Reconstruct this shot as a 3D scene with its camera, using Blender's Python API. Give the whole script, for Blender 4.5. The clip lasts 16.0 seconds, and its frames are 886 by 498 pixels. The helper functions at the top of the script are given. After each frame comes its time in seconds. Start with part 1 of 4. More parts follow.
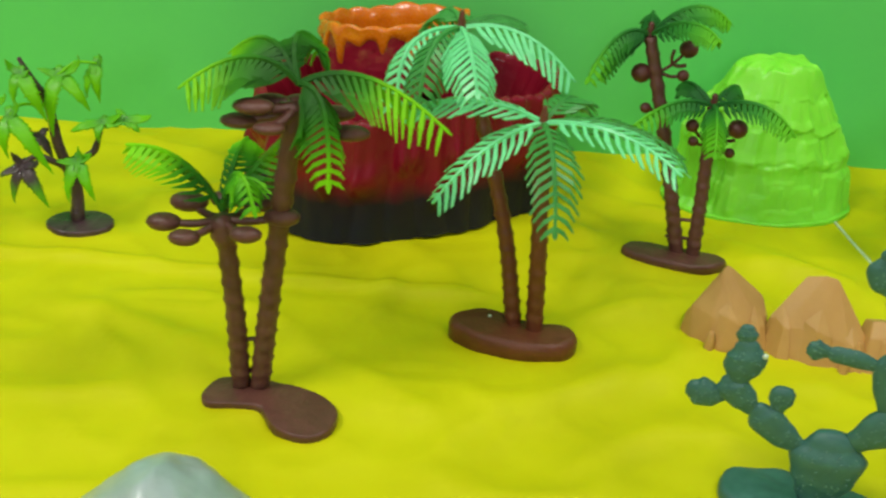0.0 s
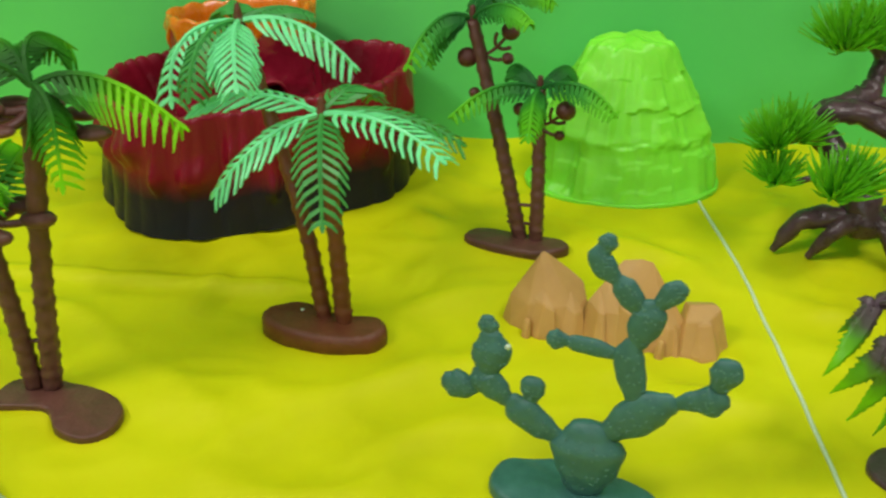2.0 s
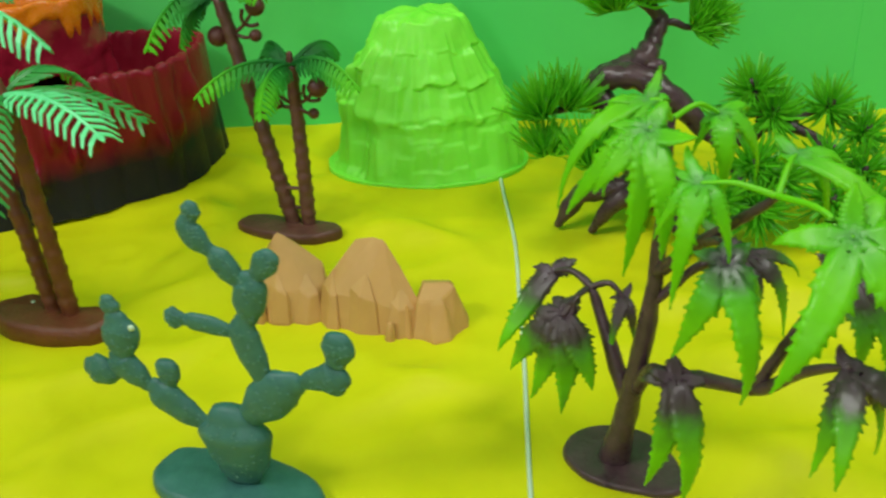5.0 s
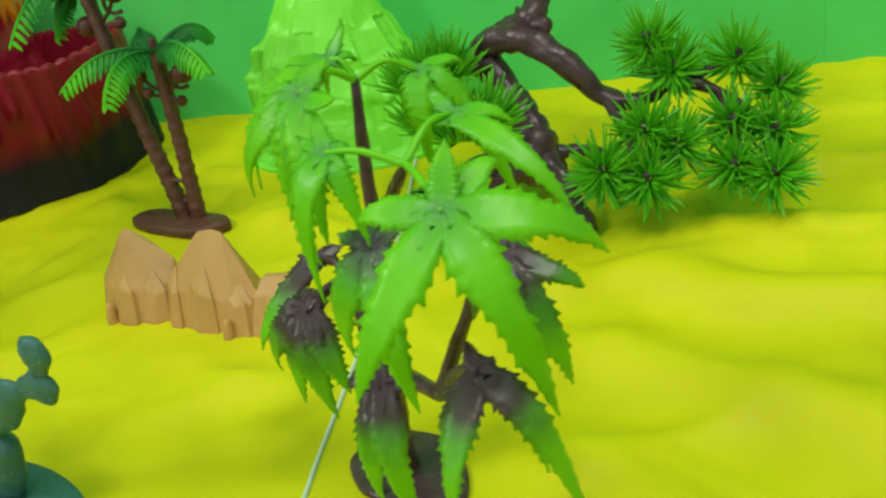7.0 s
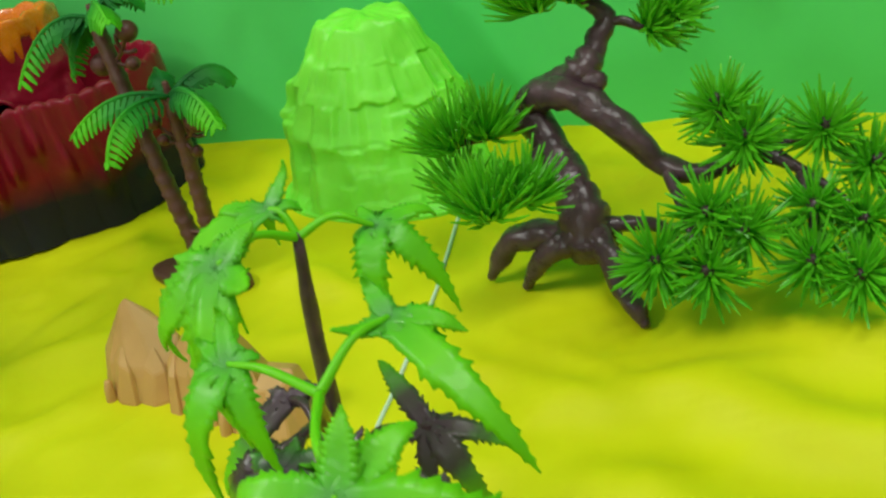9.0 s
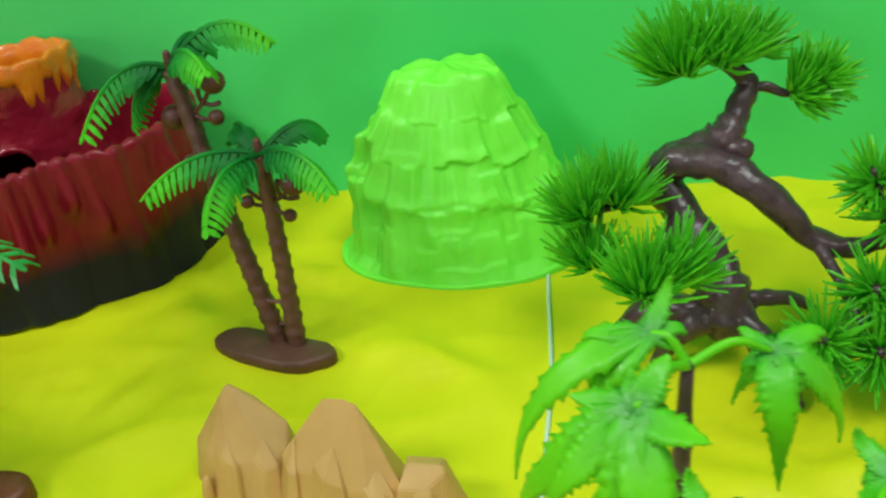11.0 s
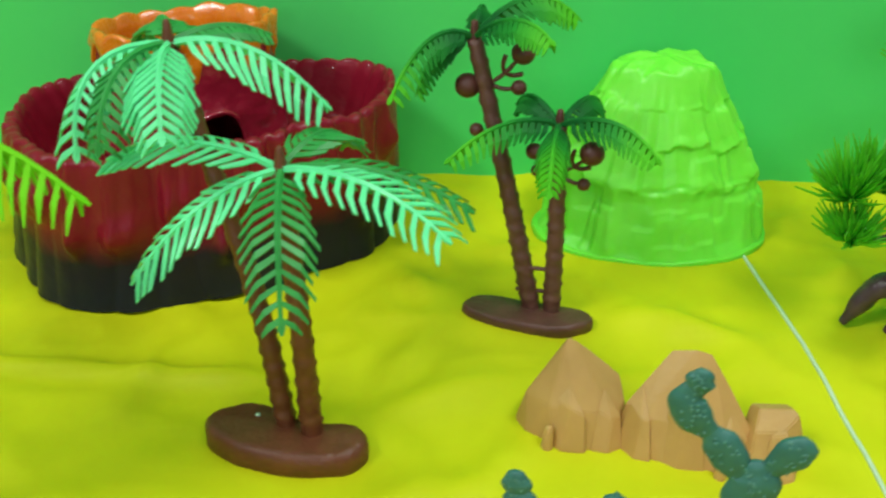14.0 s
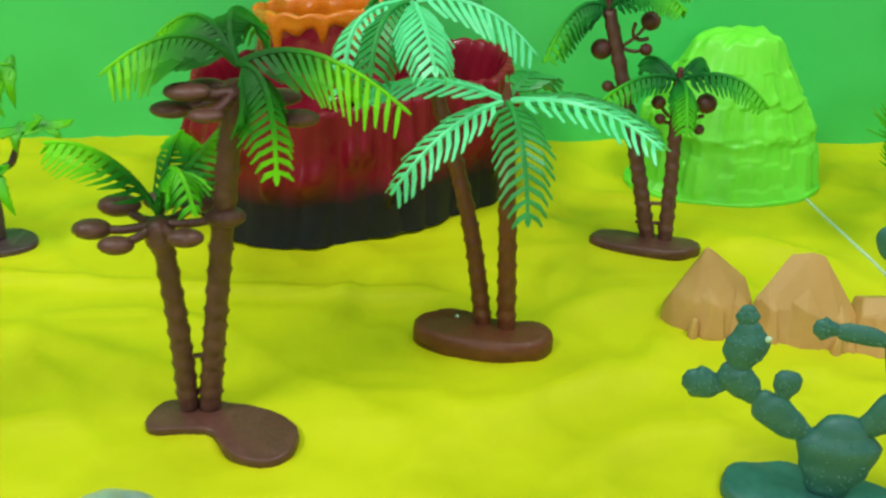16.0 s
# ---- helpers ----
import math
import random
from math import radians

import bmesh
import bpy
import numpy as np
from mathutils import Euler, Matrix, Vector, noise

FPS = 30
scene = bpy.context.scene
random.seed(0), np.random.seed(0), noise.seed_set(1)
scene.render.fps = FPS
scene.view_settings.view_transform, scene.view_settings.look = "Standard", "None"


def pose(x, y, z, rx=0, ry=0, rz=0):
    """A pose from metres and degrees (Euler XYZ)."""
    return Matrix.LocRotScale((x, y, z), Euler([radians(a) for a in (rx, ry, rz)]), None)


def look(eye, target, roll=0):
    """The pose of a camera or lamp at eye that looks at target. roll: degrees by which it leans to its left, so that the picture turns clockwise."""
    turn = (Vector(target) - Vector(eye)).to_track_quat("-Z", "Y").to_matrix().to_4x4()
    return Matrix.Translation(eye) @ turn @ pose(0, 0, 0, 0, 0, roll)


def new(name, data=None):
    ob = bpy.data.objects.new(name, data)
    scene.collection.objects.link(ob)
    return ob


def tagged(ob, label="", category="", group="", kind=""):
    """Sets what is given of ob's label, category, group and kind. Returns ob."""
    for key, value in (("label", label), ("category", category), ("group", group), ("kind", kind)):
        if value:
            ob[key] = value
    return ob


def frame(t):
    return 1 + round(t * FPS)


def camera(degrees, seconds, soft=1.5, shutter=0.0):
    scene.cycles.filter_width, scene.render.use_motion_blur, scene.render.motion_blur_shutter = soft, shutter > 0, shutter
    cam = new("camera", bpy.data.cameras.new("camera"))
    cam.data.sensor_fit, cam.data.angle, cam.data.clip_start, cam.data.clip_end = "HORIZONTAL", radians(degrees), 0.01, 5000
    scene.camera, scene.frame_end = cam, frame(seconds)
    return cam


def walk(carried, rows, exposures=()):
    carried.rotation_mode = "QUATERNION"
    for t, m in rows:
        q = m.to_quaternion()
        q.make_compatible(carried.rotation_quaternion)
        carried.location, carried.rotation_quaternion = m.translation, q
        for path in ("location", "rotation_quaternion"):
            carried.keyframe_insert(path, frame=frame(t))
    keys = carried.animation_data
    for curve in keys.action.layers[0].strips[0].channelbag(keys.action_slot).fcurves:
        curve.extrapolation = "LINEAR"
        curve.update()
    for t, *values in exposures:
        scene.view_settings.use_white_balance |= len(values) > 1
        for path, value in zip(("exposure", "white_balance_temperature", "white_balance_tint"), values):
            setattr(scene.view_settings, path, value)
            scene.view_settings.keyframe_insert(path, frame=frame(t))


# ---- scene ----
# One unit of the plan is 1.25 cm on the table.
U = 0.0125
cam = camera(45.14, 16.0, soft=2.4, shutter=0.5)


def eye(x, y, z, yaw, pitch, roll):
    return pose(x * U, y * U, z * U, 0, 0, yaw) @ pose(0, 0, 0, 90 + pitch, 0, 0) @ pose(0, 0, 0, 0, 0, roll)


EXPOSURES = [(0.0, -0.2, 6600, 12), (3.2, -0.19, 6500, 8), (5.3, -0.14, 6300, 3), (8.7, -0.16, 6300, 3), (10.8, 0.03, 5900, -1), (16.0, -0.04, 6000, 0)]

PATH = [
    (0.0, -9.28, -41.75, 23.25, -1.77, -29.68, 3.89),
    (0.5, -6.78, -41.50, 23.49, -0.80, -30.11, 3.46),
    (1.0, -4.34, -41.38, 23.61, -0.03, -30.46, 2.51),
    (1.5, -2.12, -41.18, 23.57, 0.65, -30.49, 1.34),
    (2.0, -0.17, -41.07, 23.58, 1.18, -30.64, 0.63),
    (2.5, 1.72, -40.63, 23.06, 1.17, -30.40, 0.35),
    (3.0, 3.51, -40.45, 22.61, 1.59, -30.16, 0.07),
    (5.5, 14.41, -38.82, 20.82, 6.53, -30.13, -4.92),
    (6.0, 17.16, -37.89, 19.87, 8.98, -29.99, -6.87),
    (6.5, 19.89, -36.75, 19.21, 12.19, -29.60, -8.86),
    (7.0, 22.42, -35.38, 18.67, 15.73, -29.63, -10.86),
    (7.5, 24.29, -33.39, 18.56, 19.78, -29.97, -12.19),
    (8.0, 25.29, -31.30, 18.92, 23.00, -30.64, -13.05),
    (8.5, 25.05, -29.79, 19.31, 24.07, -31.11, -13.36),
    (11.0, 15.38, -27.83, 20.95, 14.38, -31.31, -8.25),
    (11.5, 13.16, -28.32, 21.11, 11.96, -31.43, -7.05),
    (12.0, 10.86, -28.88, 21.36, 9.41, -31.38, -4.79),
    (12.5, 7.95, -29.67, 21.45, 6.35, -31.15, -2.70),
    (13.0, 4.81, -30.50, 21.47, 3.60, -30.71, -1.11),
    (13.5, 1.50, -31.33, 21.37, 1.55, -30.43, 0.25),
    (14.0, -1.14, -31.90, 21.09, -0.61, -30.57, 1.39),
    (14.5, -3.81, -33.12, 20.88, -2.69, -30.05, 2.20),
    (15.0, -6.19, -34.71, 20.80, -4.41, -29.58, 2.86),
    (15.5, -8.43, -36.83, 20.82, -5.19, -29.06, 2.60),
    (16.0, -9.85, -39.19, 21.13, -5.37, -28.86, 2.46),
]
walk(cam, [(r[0], eye(*r[1:])) for r in PATH], EXPOSURES)

# ---- light ----
world = bpy.data.worlds.new("room_light")
world.use_nodes = True
scene.world = world
world.node_tree.nodes["Background"].inputs[0].default_value = (1.0, 0.98, 0.95, 1)
world.node_tree.nodes["Background"].inputs[1].default_value = 0.30


def area_lamp(name, at, to, sx, sy, watts, color):
    d = bpy.data.lights.new(name, "AREA")
    d.shape, d.size, d.size_y, d.energy, d.color = "RECTANGLE", sx, sy, watts, color
    ob = new(name, d)
    ob.matrix_world = look(at, to)
    return ob


area_lamp("ceiling_lamp", (-1.2, -0.85, 1.65), (-0.05, -0.1, 0), 0.7, 0.3, 20.5, (1.0, 0.97, 0.92))
area_lamp("ceiling_lamp", (0.65, -0.5, 1.65), (0.22, -0.1, 0), 0.9, 0.3, 15, (1.0, 0.97, 0.92))
# No window is built: a small lamp added in front for the volcano's glints.
area_lamp("added_front_lamp", (-0.25, -1.9, 0.75), (-0.05, 0, 0.05), 0.22, 0.3, 4.5, (0.95, 0.98, 1.0))

# ---- materials ----
def material(name, stops, rough=0.5, scale=200.0, mix=1.0, bump=0.2, bump_scale=600.0, coat=0.0, spec=0.5, sss=0.0,
             along=None, dist=0.001, spec_to=None):
    """stops: (place, rgb) of a ramp. It is driven by a noise, or, with along=(axis, from, to), by a coordinate of the thing
    ("X", "Y", "Z" or "R", the distance from its origin), roughened by the noise."""
    m = bpy.data.materials.new(name)
    m.use_nodes = True
    nt = m.node_tree
    n, link = nt.nodes, nt.links.new
    b = n["Principled BSDF"]
    co = n.new("ShaderNodeTexCoord")
    noise_a = n.new("ShaderNodeTexNoise")
    noise_a.inputs["Scale"].default_value = scale
    noise_a.inputs["Detail"].default_value = 5
    link(co.outputs["Object"], noise_a.inputs["Vector"])
    ramp = n.new("ShaderNodeValToRGB")
    el = ramp.color_ramp.elements
    while len(el) < len(stops):
        el.new(0.5)
    for e, (p, c) in zip(el, stops):
        e.position, e.color = p, (*c, 1)
    if along:
        axis, lo, hi = along
        if axis == "R":
            ln = n.new("ShaderNodeVectorMath")
            ln.operation = "LENGTH"
            link(co.outputs["Object"], ln.inputs[0])
            src = ln.outputs["Value"]
        else:
            sp = n.new("ShaderNodeSeparateXYZ")
            link(co.outputs["Object"], sp.inputs[0])
            src = sp.outputs[axis]
        mr = n.new("ShaderNodeMapRange")
        mr.inputs["From Min"].default_value, mr.inputs["From Max"].default_value = lo * U, hi * U
        link(src, mr.inputs["Value"])
        ad = n.new("ShaderNodeMath")
        ad.operation = "MULTIPLY_ADD"
        ad.inputs[1].default_value, ad.inputs[2].default_value = 0.35 * mix, -0.175 * mix
        link(noise_a.outputs["Fac"], ad.inputs[0])
        su = n.new("ShaderNodeMath")
        su.operation = "ADD"
        link(mr.outputs["Result"], su.inputs[0])
        link(ad.outputs[0], su.inputs[1])
        link(su.outputs[0], ramp.inputs["Fac"])
        if spec_to:  # the paint at the far end of the ramp is glossier
            sr = n.new("ShaderNodeMapRange")
            sr.inputs["From Min"].default_value, sr.inputs["From Max"].default_value = 0.38, 0.6
            sr.inputs["To Min"].default_value, sr.inputs["To Max"].default_value = spec, spec_to
            link(su.outputs[0], sr.inputs["Value"])
            link(sr.outputs["Result"], b.inputs["Specular IOR Level"])
    else:
        link(noise_a.outputs["Fac"], ramp.inputs["Fac"])
    link(ramp.outputs["Color"], b.inputs["Base Color"])
    b.inputs["Specular IOR Level"].default_value = spec
    b.inputs["Coat Weight"].default_value = coat
    b.inputs["Coat Roughness"].default_value = 0.08
    if sss:
        b.inputs["Subsurface Weight"].default_value = sss
        b.inputs["Subsurface Radius"].default_value = (0.004, 0.004, 0.002)
        b.inputs["Subsurface Scale"].default_value = 0.5
    noise_b = n.new("ShaderNodeTexNoise")
    noise_b.inputs["Scale"].default_value = bump_scale
    noise_b.inputs["Detail"].default_value = 4
    link(co.outputs["Object"], noise_b.inputs["Vector"])
    rr = n.new("ShaderNodeMapRange")
    rr.inputs["To Min"].default_value, rr.inputs["To Max"].default_value = rough - 0.08, rough + 0.12
    link(noise_b.outputs["Fac"], rr.inputs["Value"])
    link(rr.outputs["Result"], b.inputs["Roughness"])
    if bump:
        bp = n.new("ShaderNodeBump")
        bp.inputs["Strength"].default_value, bp.inputs["Distance"].default_value = bump, dist
        link(noise_b.outputs["Fac"], bp.inputs["Height"])
        link(bp.outputs["Normal"], b.inputs["Normal"])
    return m


M_CLOTH = material("yellow_cloth", [(0.3, (0.53, 0.54, 0.0)), (0.5, (0.63, 0.64, 0.0)), (0.7, (0.69, 0.70, 0.003))], 0.55, 9, bump=0.12,
                   bump_scale=70, spec=0.3, dist=0.002)


def add_creases(m, scale, strength, dist):
    """A second, finer relief of ridged creases on top of the first."""
    n, link = m.node_tree.nodes, m.node_tree.links.new
    co, nz, bp = n.new("ShaderNodeTexCoord"), n.new("ShaderNodeTexNoise"), n.new("ShaderNodeBump")
    nz.noise_type = "RIDGED_MULTIFRACTAL"
    nz.inputs["Scale"].default_value, nz.inputs["Detail"].default_value, nz.inputs["Distortion"].default_value = scale, 2.5, 0.6
    bp.inputs["Strength"].default_value, bp.inputs["Distance"].default_value = strength, dist
    link(co.outputs["Object"], nz.inputs["Vector"])
    link(nz.outputs["Fac"], bp.inputs["Height"])
    shader = n["Principled BSDF"]
    old = shader.inputs["Normal"].links[0].from_socket
    link(old, bp.inputs["Normal"])
    link(bp.outputs["Normal"], shader.inputs["Normal"])


add_creases(M_CLOTH, 20, 0.5, 0.0035)
add_creases(M_CLOTH, 48, 0.4, 0.0013)
M_BACK = material("green_backdrop", [(0.3, (0.112, 0.665, 0.145)), (0.7, (0.128, 0.715, 0.16))], 0.6, 6, bump=0.05, bump_scale=40, spec=0.3)
M_WHITE = material("white_cord", [(0.3, (0.54, 0.69, 0.52)), (0.7, (0.62, 0.76, 0.6))], 0.7, 400)
M_ROOM = material("white_plaster", [(0.3, (0.72, 0.71, 0.68)), (0.7, (0.78, 0.77, 0.74))], 0.8, 4)
M_TABLE = material("table_wood", [(0.3, (0.25, 0.15, 0.08)), (0.7, (0.35, 0.22, 0.12))], 0.5, 12)
M_HILL = material("green_plastic", [(0.3, (0.22, 0.80, 0.04)), (0.7, (0.27, 0.88, 0.06))], 0.4, 60, bump=0.15, bump_scale=200, sss=0.3)
M_VOLC = material("volcano_paint", [(0.1, (0.014, 0.015, 0.026)), (0.36, (0.018, 0.013, 0.022)), (0.58, (0.21, 0.005, 0.016)), (1.0, (0.225, 0.006, 0.022))],
                  0.34, 90, mix=0.45, along=("Z", 0.0, 5.0), bump=0.55, bump_scale=50, spec=0.06, spec_to=0.16, dist=0.004, coat=0.28)
M_VOLC_IN = material("volcano_red", [(0.3, (0.25, 0.008, 0.026)), (0.7, (0.33, 0.012, 0.038))], 0.16, 80, bump=0.6, bump_scale=55, spec=0.5, dist=0.004, coat=0.35)
M_LAVA = material("lava_orange", [(0.3, (0.72, 0.16, 0.004)), (0.7, (0.8, 0.22, 0.008))], 0.25, 120, bump=0.15, coat=0.5)
M_BROWN = material("brown_plastic", [(0.3, (0.095, 0.036, 0.026)), (0.7, (0.14, 0.054, 0.04))], 0.42, 150, bump=0.5, bump_scale=420)
M_BROWN_B = material("red_brown_plastic", [(0.3, (0.12, 0.032, 0.012)), (0.7, (0.16, 0.045, 0.018))], 0.42, 150, bump=0.5, bump_scale=420)
M_COCO = material("coconut_plastic", [(0.3, (0.075, 0.02, 0.016)), (0.7, (0.11, 0.03, 0.022))], 0.45, 150, bump=0.3)
M_ROCK = material("orange_rock_plastic", [(0.3, (0.52, 0.295, 0.085)), (0.7, (0.60, 0.345, 0.108))], 0.5, 60, bump=0.15, bump_scale=350, sss=0.1)
M_CACTUS = material("dark_green_plastic", [(0.3, (0.032, 0.13, 0.11)), (0.7, (0.05, 0.17, 0.145))], 0.45, 200, bump=0.2, bump_scale=800)
M_GREY = material("grey_rock_plastic", [(0.3, (0.30, 0.42, 0.42)), (0.7, (0.42, 0.53, 0.53))], 0.3, 80, bump=0.25, bump_scale=120, coat=0.4)
M_FROND_A = material("frond_green_yellow", [(0.2, (0.017, 0.11, 0.01)), (0.46, (0.04, 0.26, 0.008)), (0.74, (0.2, 0.64, 0.003))], 0.55, 200, mix=0.5,
                     along=("R", 0.5, 3.7), bump=0.1, spec=0.25)
M_FROND_A2 = material("frond_dark_yellow_tip", [(0.2, (0.016, 0.13, 0.01)), (0.45, (0.04, 0.28, 0.01)), (0.72, (0.20, 0.68, 0.004))], 0.5, 200, mix=0.5,
                      along=("R", 0.8, 3.2), bump=0.1, spec=0.25)
M_FROND_B = material("frond_mint", [(0.3, (0.16, 0.74, 0.31)), (0.7, (0.21, 0.84, 0.39))], 0.35, 120, bump=0.1)
# Deep green copy of the mint: shade put into the colour of some fronds.
M_FROND_B_SHADE = material("frond_mint_shade", [(0.3, (0.04, 0.26, 0.05)), (0.7, (0.06, 0.34, 0.07))], 0.4, 120, bump=0.1)
M_FROND_C = material("frond_green", [(0.15, (0.014, 0.125, 0.022)), (0.6, (0.034, 0.26, 0.025)), (1.0, (0.11, 0.5, 0.012))], 0.55, 200, mix=0.5,
                     along=("R", 0.5, 3.2), bump=0.1, spec=0.2)
M_LEAF = material("leaf_green", [(0.02, (0.10, 0.36, 0.06)), (0.25, (0.10, 0.46, 0.008)), (0.7, (0.155, 0.57, 0.002))], 0.42, 150, mix=1.0, along=("R", 0.0, 1.5), bump=0.3, bump_scale=110, spec=0.38, coat=0.06, sss=0.15)
M_LEAF_D = material("leaf_brown_heart", [(0.02, (0.07, 0.04, 0.055)), (0.24, (0.06, 0.055, 0.035)), (0.44, (0.09, 0.33, 0.012)), (0.75, (0.17, 0.58, 0.004))], 0.38, 150,
                    mix=1.0, along=("R", 0.2, 2.7), bump=0.4, bump_scale=130, spec=0.4, coat=0.12)
M_LEAF_M = material("leaf_purple_heart", [(0.02, (0.08, 0.06, 0.08)), (0.2, (0.07, 0.14, 0.05)), (0.42, (0.09, 0.4, 0.01)), (0.8, (0.16, 0.58, 0.004))], 0.34, 150,
                    mix=1.0, along=("R", 0.0, 2.0), bump=0.4, bump_scale=130, spec=0.4, coat=0.12)
M_BARK = material("dark_bark", [(0.3, (0.048, 0.027, 0.032)), (0.7, (0.09, 0.05, 0.058))], 0.28, 160, bump=0.9, bump_scale=150, coat=0.1, spec=0.4, dist=0.0015)
M_NEEDLE = material("needle_green", [(0.3, (0.085, 0.43, 0.009)), (0.7, (0.145, 0.57, 0.012))], 0.4, 100, bump=0.0)
M_PRICKLE = material("pale_dots", [(0.3, (0.07, 0.2, 0.16)), (0.7, (0.11, 0.26, 0.21))], 0.5, 200, bump=0)

# ---- tools ----
WHERE = {}


def part(name, bm, mat, parent=None, label="", smooth=True, at=None):
    """One mesh object from a bmesh in plan units, under its thing; at: its origin (that of its parent, if not given)."""
    home = WHERE[parent.name] if parent else Vector()
    at = Vector(at) if at is not None else home
    bmesh.ops.recalc_face_normals(bm, faces=bm.faces)
    me = bpy.data.meshes.new(name)
    bm.transform(Matrix.Scale(U, 4) @ Matrix.Translation(-Vector(at)))
    bm.to_mesh(me)
    bm.free()
    me.materials.append(mat)
    if smooth:
        me.shade_smooth()
    ob = new(name, me)
    ob.location = (at - home) * U
    WHERE[ob.name] = at
    if parent:
        ob.parent = parent
    if label:
        ob["label"] = label
    return ob


def thing(name, at, label, category, group=""):
    ob = new(name)
    ob.empty_display_size = 0.01
    ob.location = Vector(at) * U
    WHERE[ob.name] = Vector(at)
    return tagged(ob, label, category, group)


def smooth_line(pts, n):
    """Catmull-Rom through the points: n places each with an index along them."""
    p = [Vector(q) for q in pts]
    p = [p[0] * 2 - p[1]] + p + [p[-1] * 2 - p[-2]]
    out = []
    for k in range(n):
        s = k / (n - 1) * (len(p) - 3)
        i = min(int(s), len(p) - 4)
        t = s - i
        a, b, c, d = p[i:i + 4]
        out.append((0.5 * (2 * b + (c - a) * t + (2 * a - 5 * b + 4 * c - d) * t * t + (3 * b - a - 3 * c + d) * t ** 3), s))
    return out


def tube(bm, pts, radii, n=12, seg=8, rough=0.0, flat=1.0, flat_dir=None):
    """A tube through pts with a radius at each, closed by rounded ends."""
    line = smooth_line(pts, n)
    rings = []
    ref = Vector((0.3, -1, 0.2)).normalized()
    for k, (c, s) in enumerate(line):
        t = (line[min(k + 1, n - 1)][0] - line[max(k - 1, 0)][0]).normalized()
        a = t.cross(flat_dir if flat_dir else ref)
        if a.length < 1e-3:
            a = t.cross(Vector((1, 0, 0)))
        a.normalize()
        b = t.cross(a)
        i = min(int(s), len(radii) - 2)
        w = s - i
        w = w * w * (3 - 2 * w)
        r = radii[i] * (1 - w) + radii[i + 1] * w
        ring = []
        for j in range(seg):
            g = 2 * math.pi * j / seg
            rr = r * (1 + rough * noise.noise(c * 1.7 + Vector((math.cos(g), math.sin(g), k * 0.3)) * 0.8))
            ring.append(bm.verts.new(c + a * math.cos(g) * rr + b * math.sin(g) * rr * flat))
        rings.append(ring)
    for r0, r1 in zip(rings, rings[1:]):
        for j in range(seg):
            bm.faces.new((r0[j], r0[(j + 1) % seg], r1[(j + 1) % seg], r1[j]))
    for ring, way in ((rings[0], -1), (rings[-1], 1)):
        c = sum((v.co for v in ring), Vector()) / seg
        t = (line[1][0] - line[0][0]) if way < 0 else (line[-1][0] - line[-2][0])
        r = (ring[0].co - c).length
        t = t.normalized() * way * r
        edge = [bm.verts.new(c + (v.co - c) * 0.72 + t * 0.42) for v in ring]
        tip = bm.verts.new(c + t * 0.62)
        for j in range(seg):
            bm.faces.new((ring[j], ring[(j + 1) % seg], edge[(j + 1) % seg], edge[j]))
            bm.faces.new((edge[j], edge[(j + 1) % seg], tip))
    return bm


def ball(bm, at, r, squash=(1, 1, 1), seg=12, rough=0.0):
    m = Matrix.Translation(at) @ Matrix.Diagonal((squash[0] * r, squash[1] * r, squash[2] * r, 1))
    made = bmesh.ops.create_uvsphere(bm, u_segments=seg, v_segments=max(6, seg * 2 // 3), radius=1, matrix=m)
    for v in made["verts"]:
        v.co += (v.co - Vector(at)) * rough * noise.noise(v.co * 1.3)
    return bm


def slab(bm, outline, z0, z1, lip=0.15, rings=3):
    """A plate with the given outline (x, y), rounded at its upper edge."""
    n = len(outline)
    c = Vector((sum(p[0] for p in outline) / n, sum(p[1] for p in outline) / n, 0))
    loops = []
    for k in range(rings + 2):
        if k == 0:
            inset, z = 0.0, z0
        else:
            g = math.pi / 2 * (k - 1) / rings
            inset, z = lip * (1 - math.cos(g)), z1 - lip + lip * math.sin(g)
        loop = []
        for x, y in outline:
            d = Vector((x, y, 0)) - c
            d = d * (1 - (inset + 0.05 * noise.noise(Vector((x * 1.8, y * 1.8, 0.5)))) / max(d.length, 0.01)) + c
            loop.append(bm.verts.new((d.x, d.y, z + 0.07 * noise.noise(Vector((x * 1.4, y * 1.4, 3.5))) * (k > 0))))
        loops.append(loop)
    for a, b in zip(loops, loops[1:]):
        for j in range(n):
            bm.faces.new((a[j], a[(j + 1) % n], b[(j + 1) % n], b[j]))
    top = bm.verts.new((c.x, c.y, z1 + 0.02))
    for j in range(n):
        bm.faces.new((loops[-1][j], loops[-1][(j + 1) % n], top))
    bm.faces.new(loops[0])
    return bm


def outline_of(pts, n=40):
    """A smooth closed outline through a few (x, y)."""
    k = len(pts)
    out = []
    for q in range(n):
        s = q / n * k
        i, t = int(s), s - int(s)
        a, b, c, d = (Vector(pts[(i + o) % k]) for o in (-1, 0, 1, 2))
        v = 0.5 * (2 * b + (c - a) * t + (2 * a - 5 * b + 4 * c - d) * t * t + (3 * b - a - 3 * c + d) * t ** 3)
        out.append((v.x, v.y))
    return out


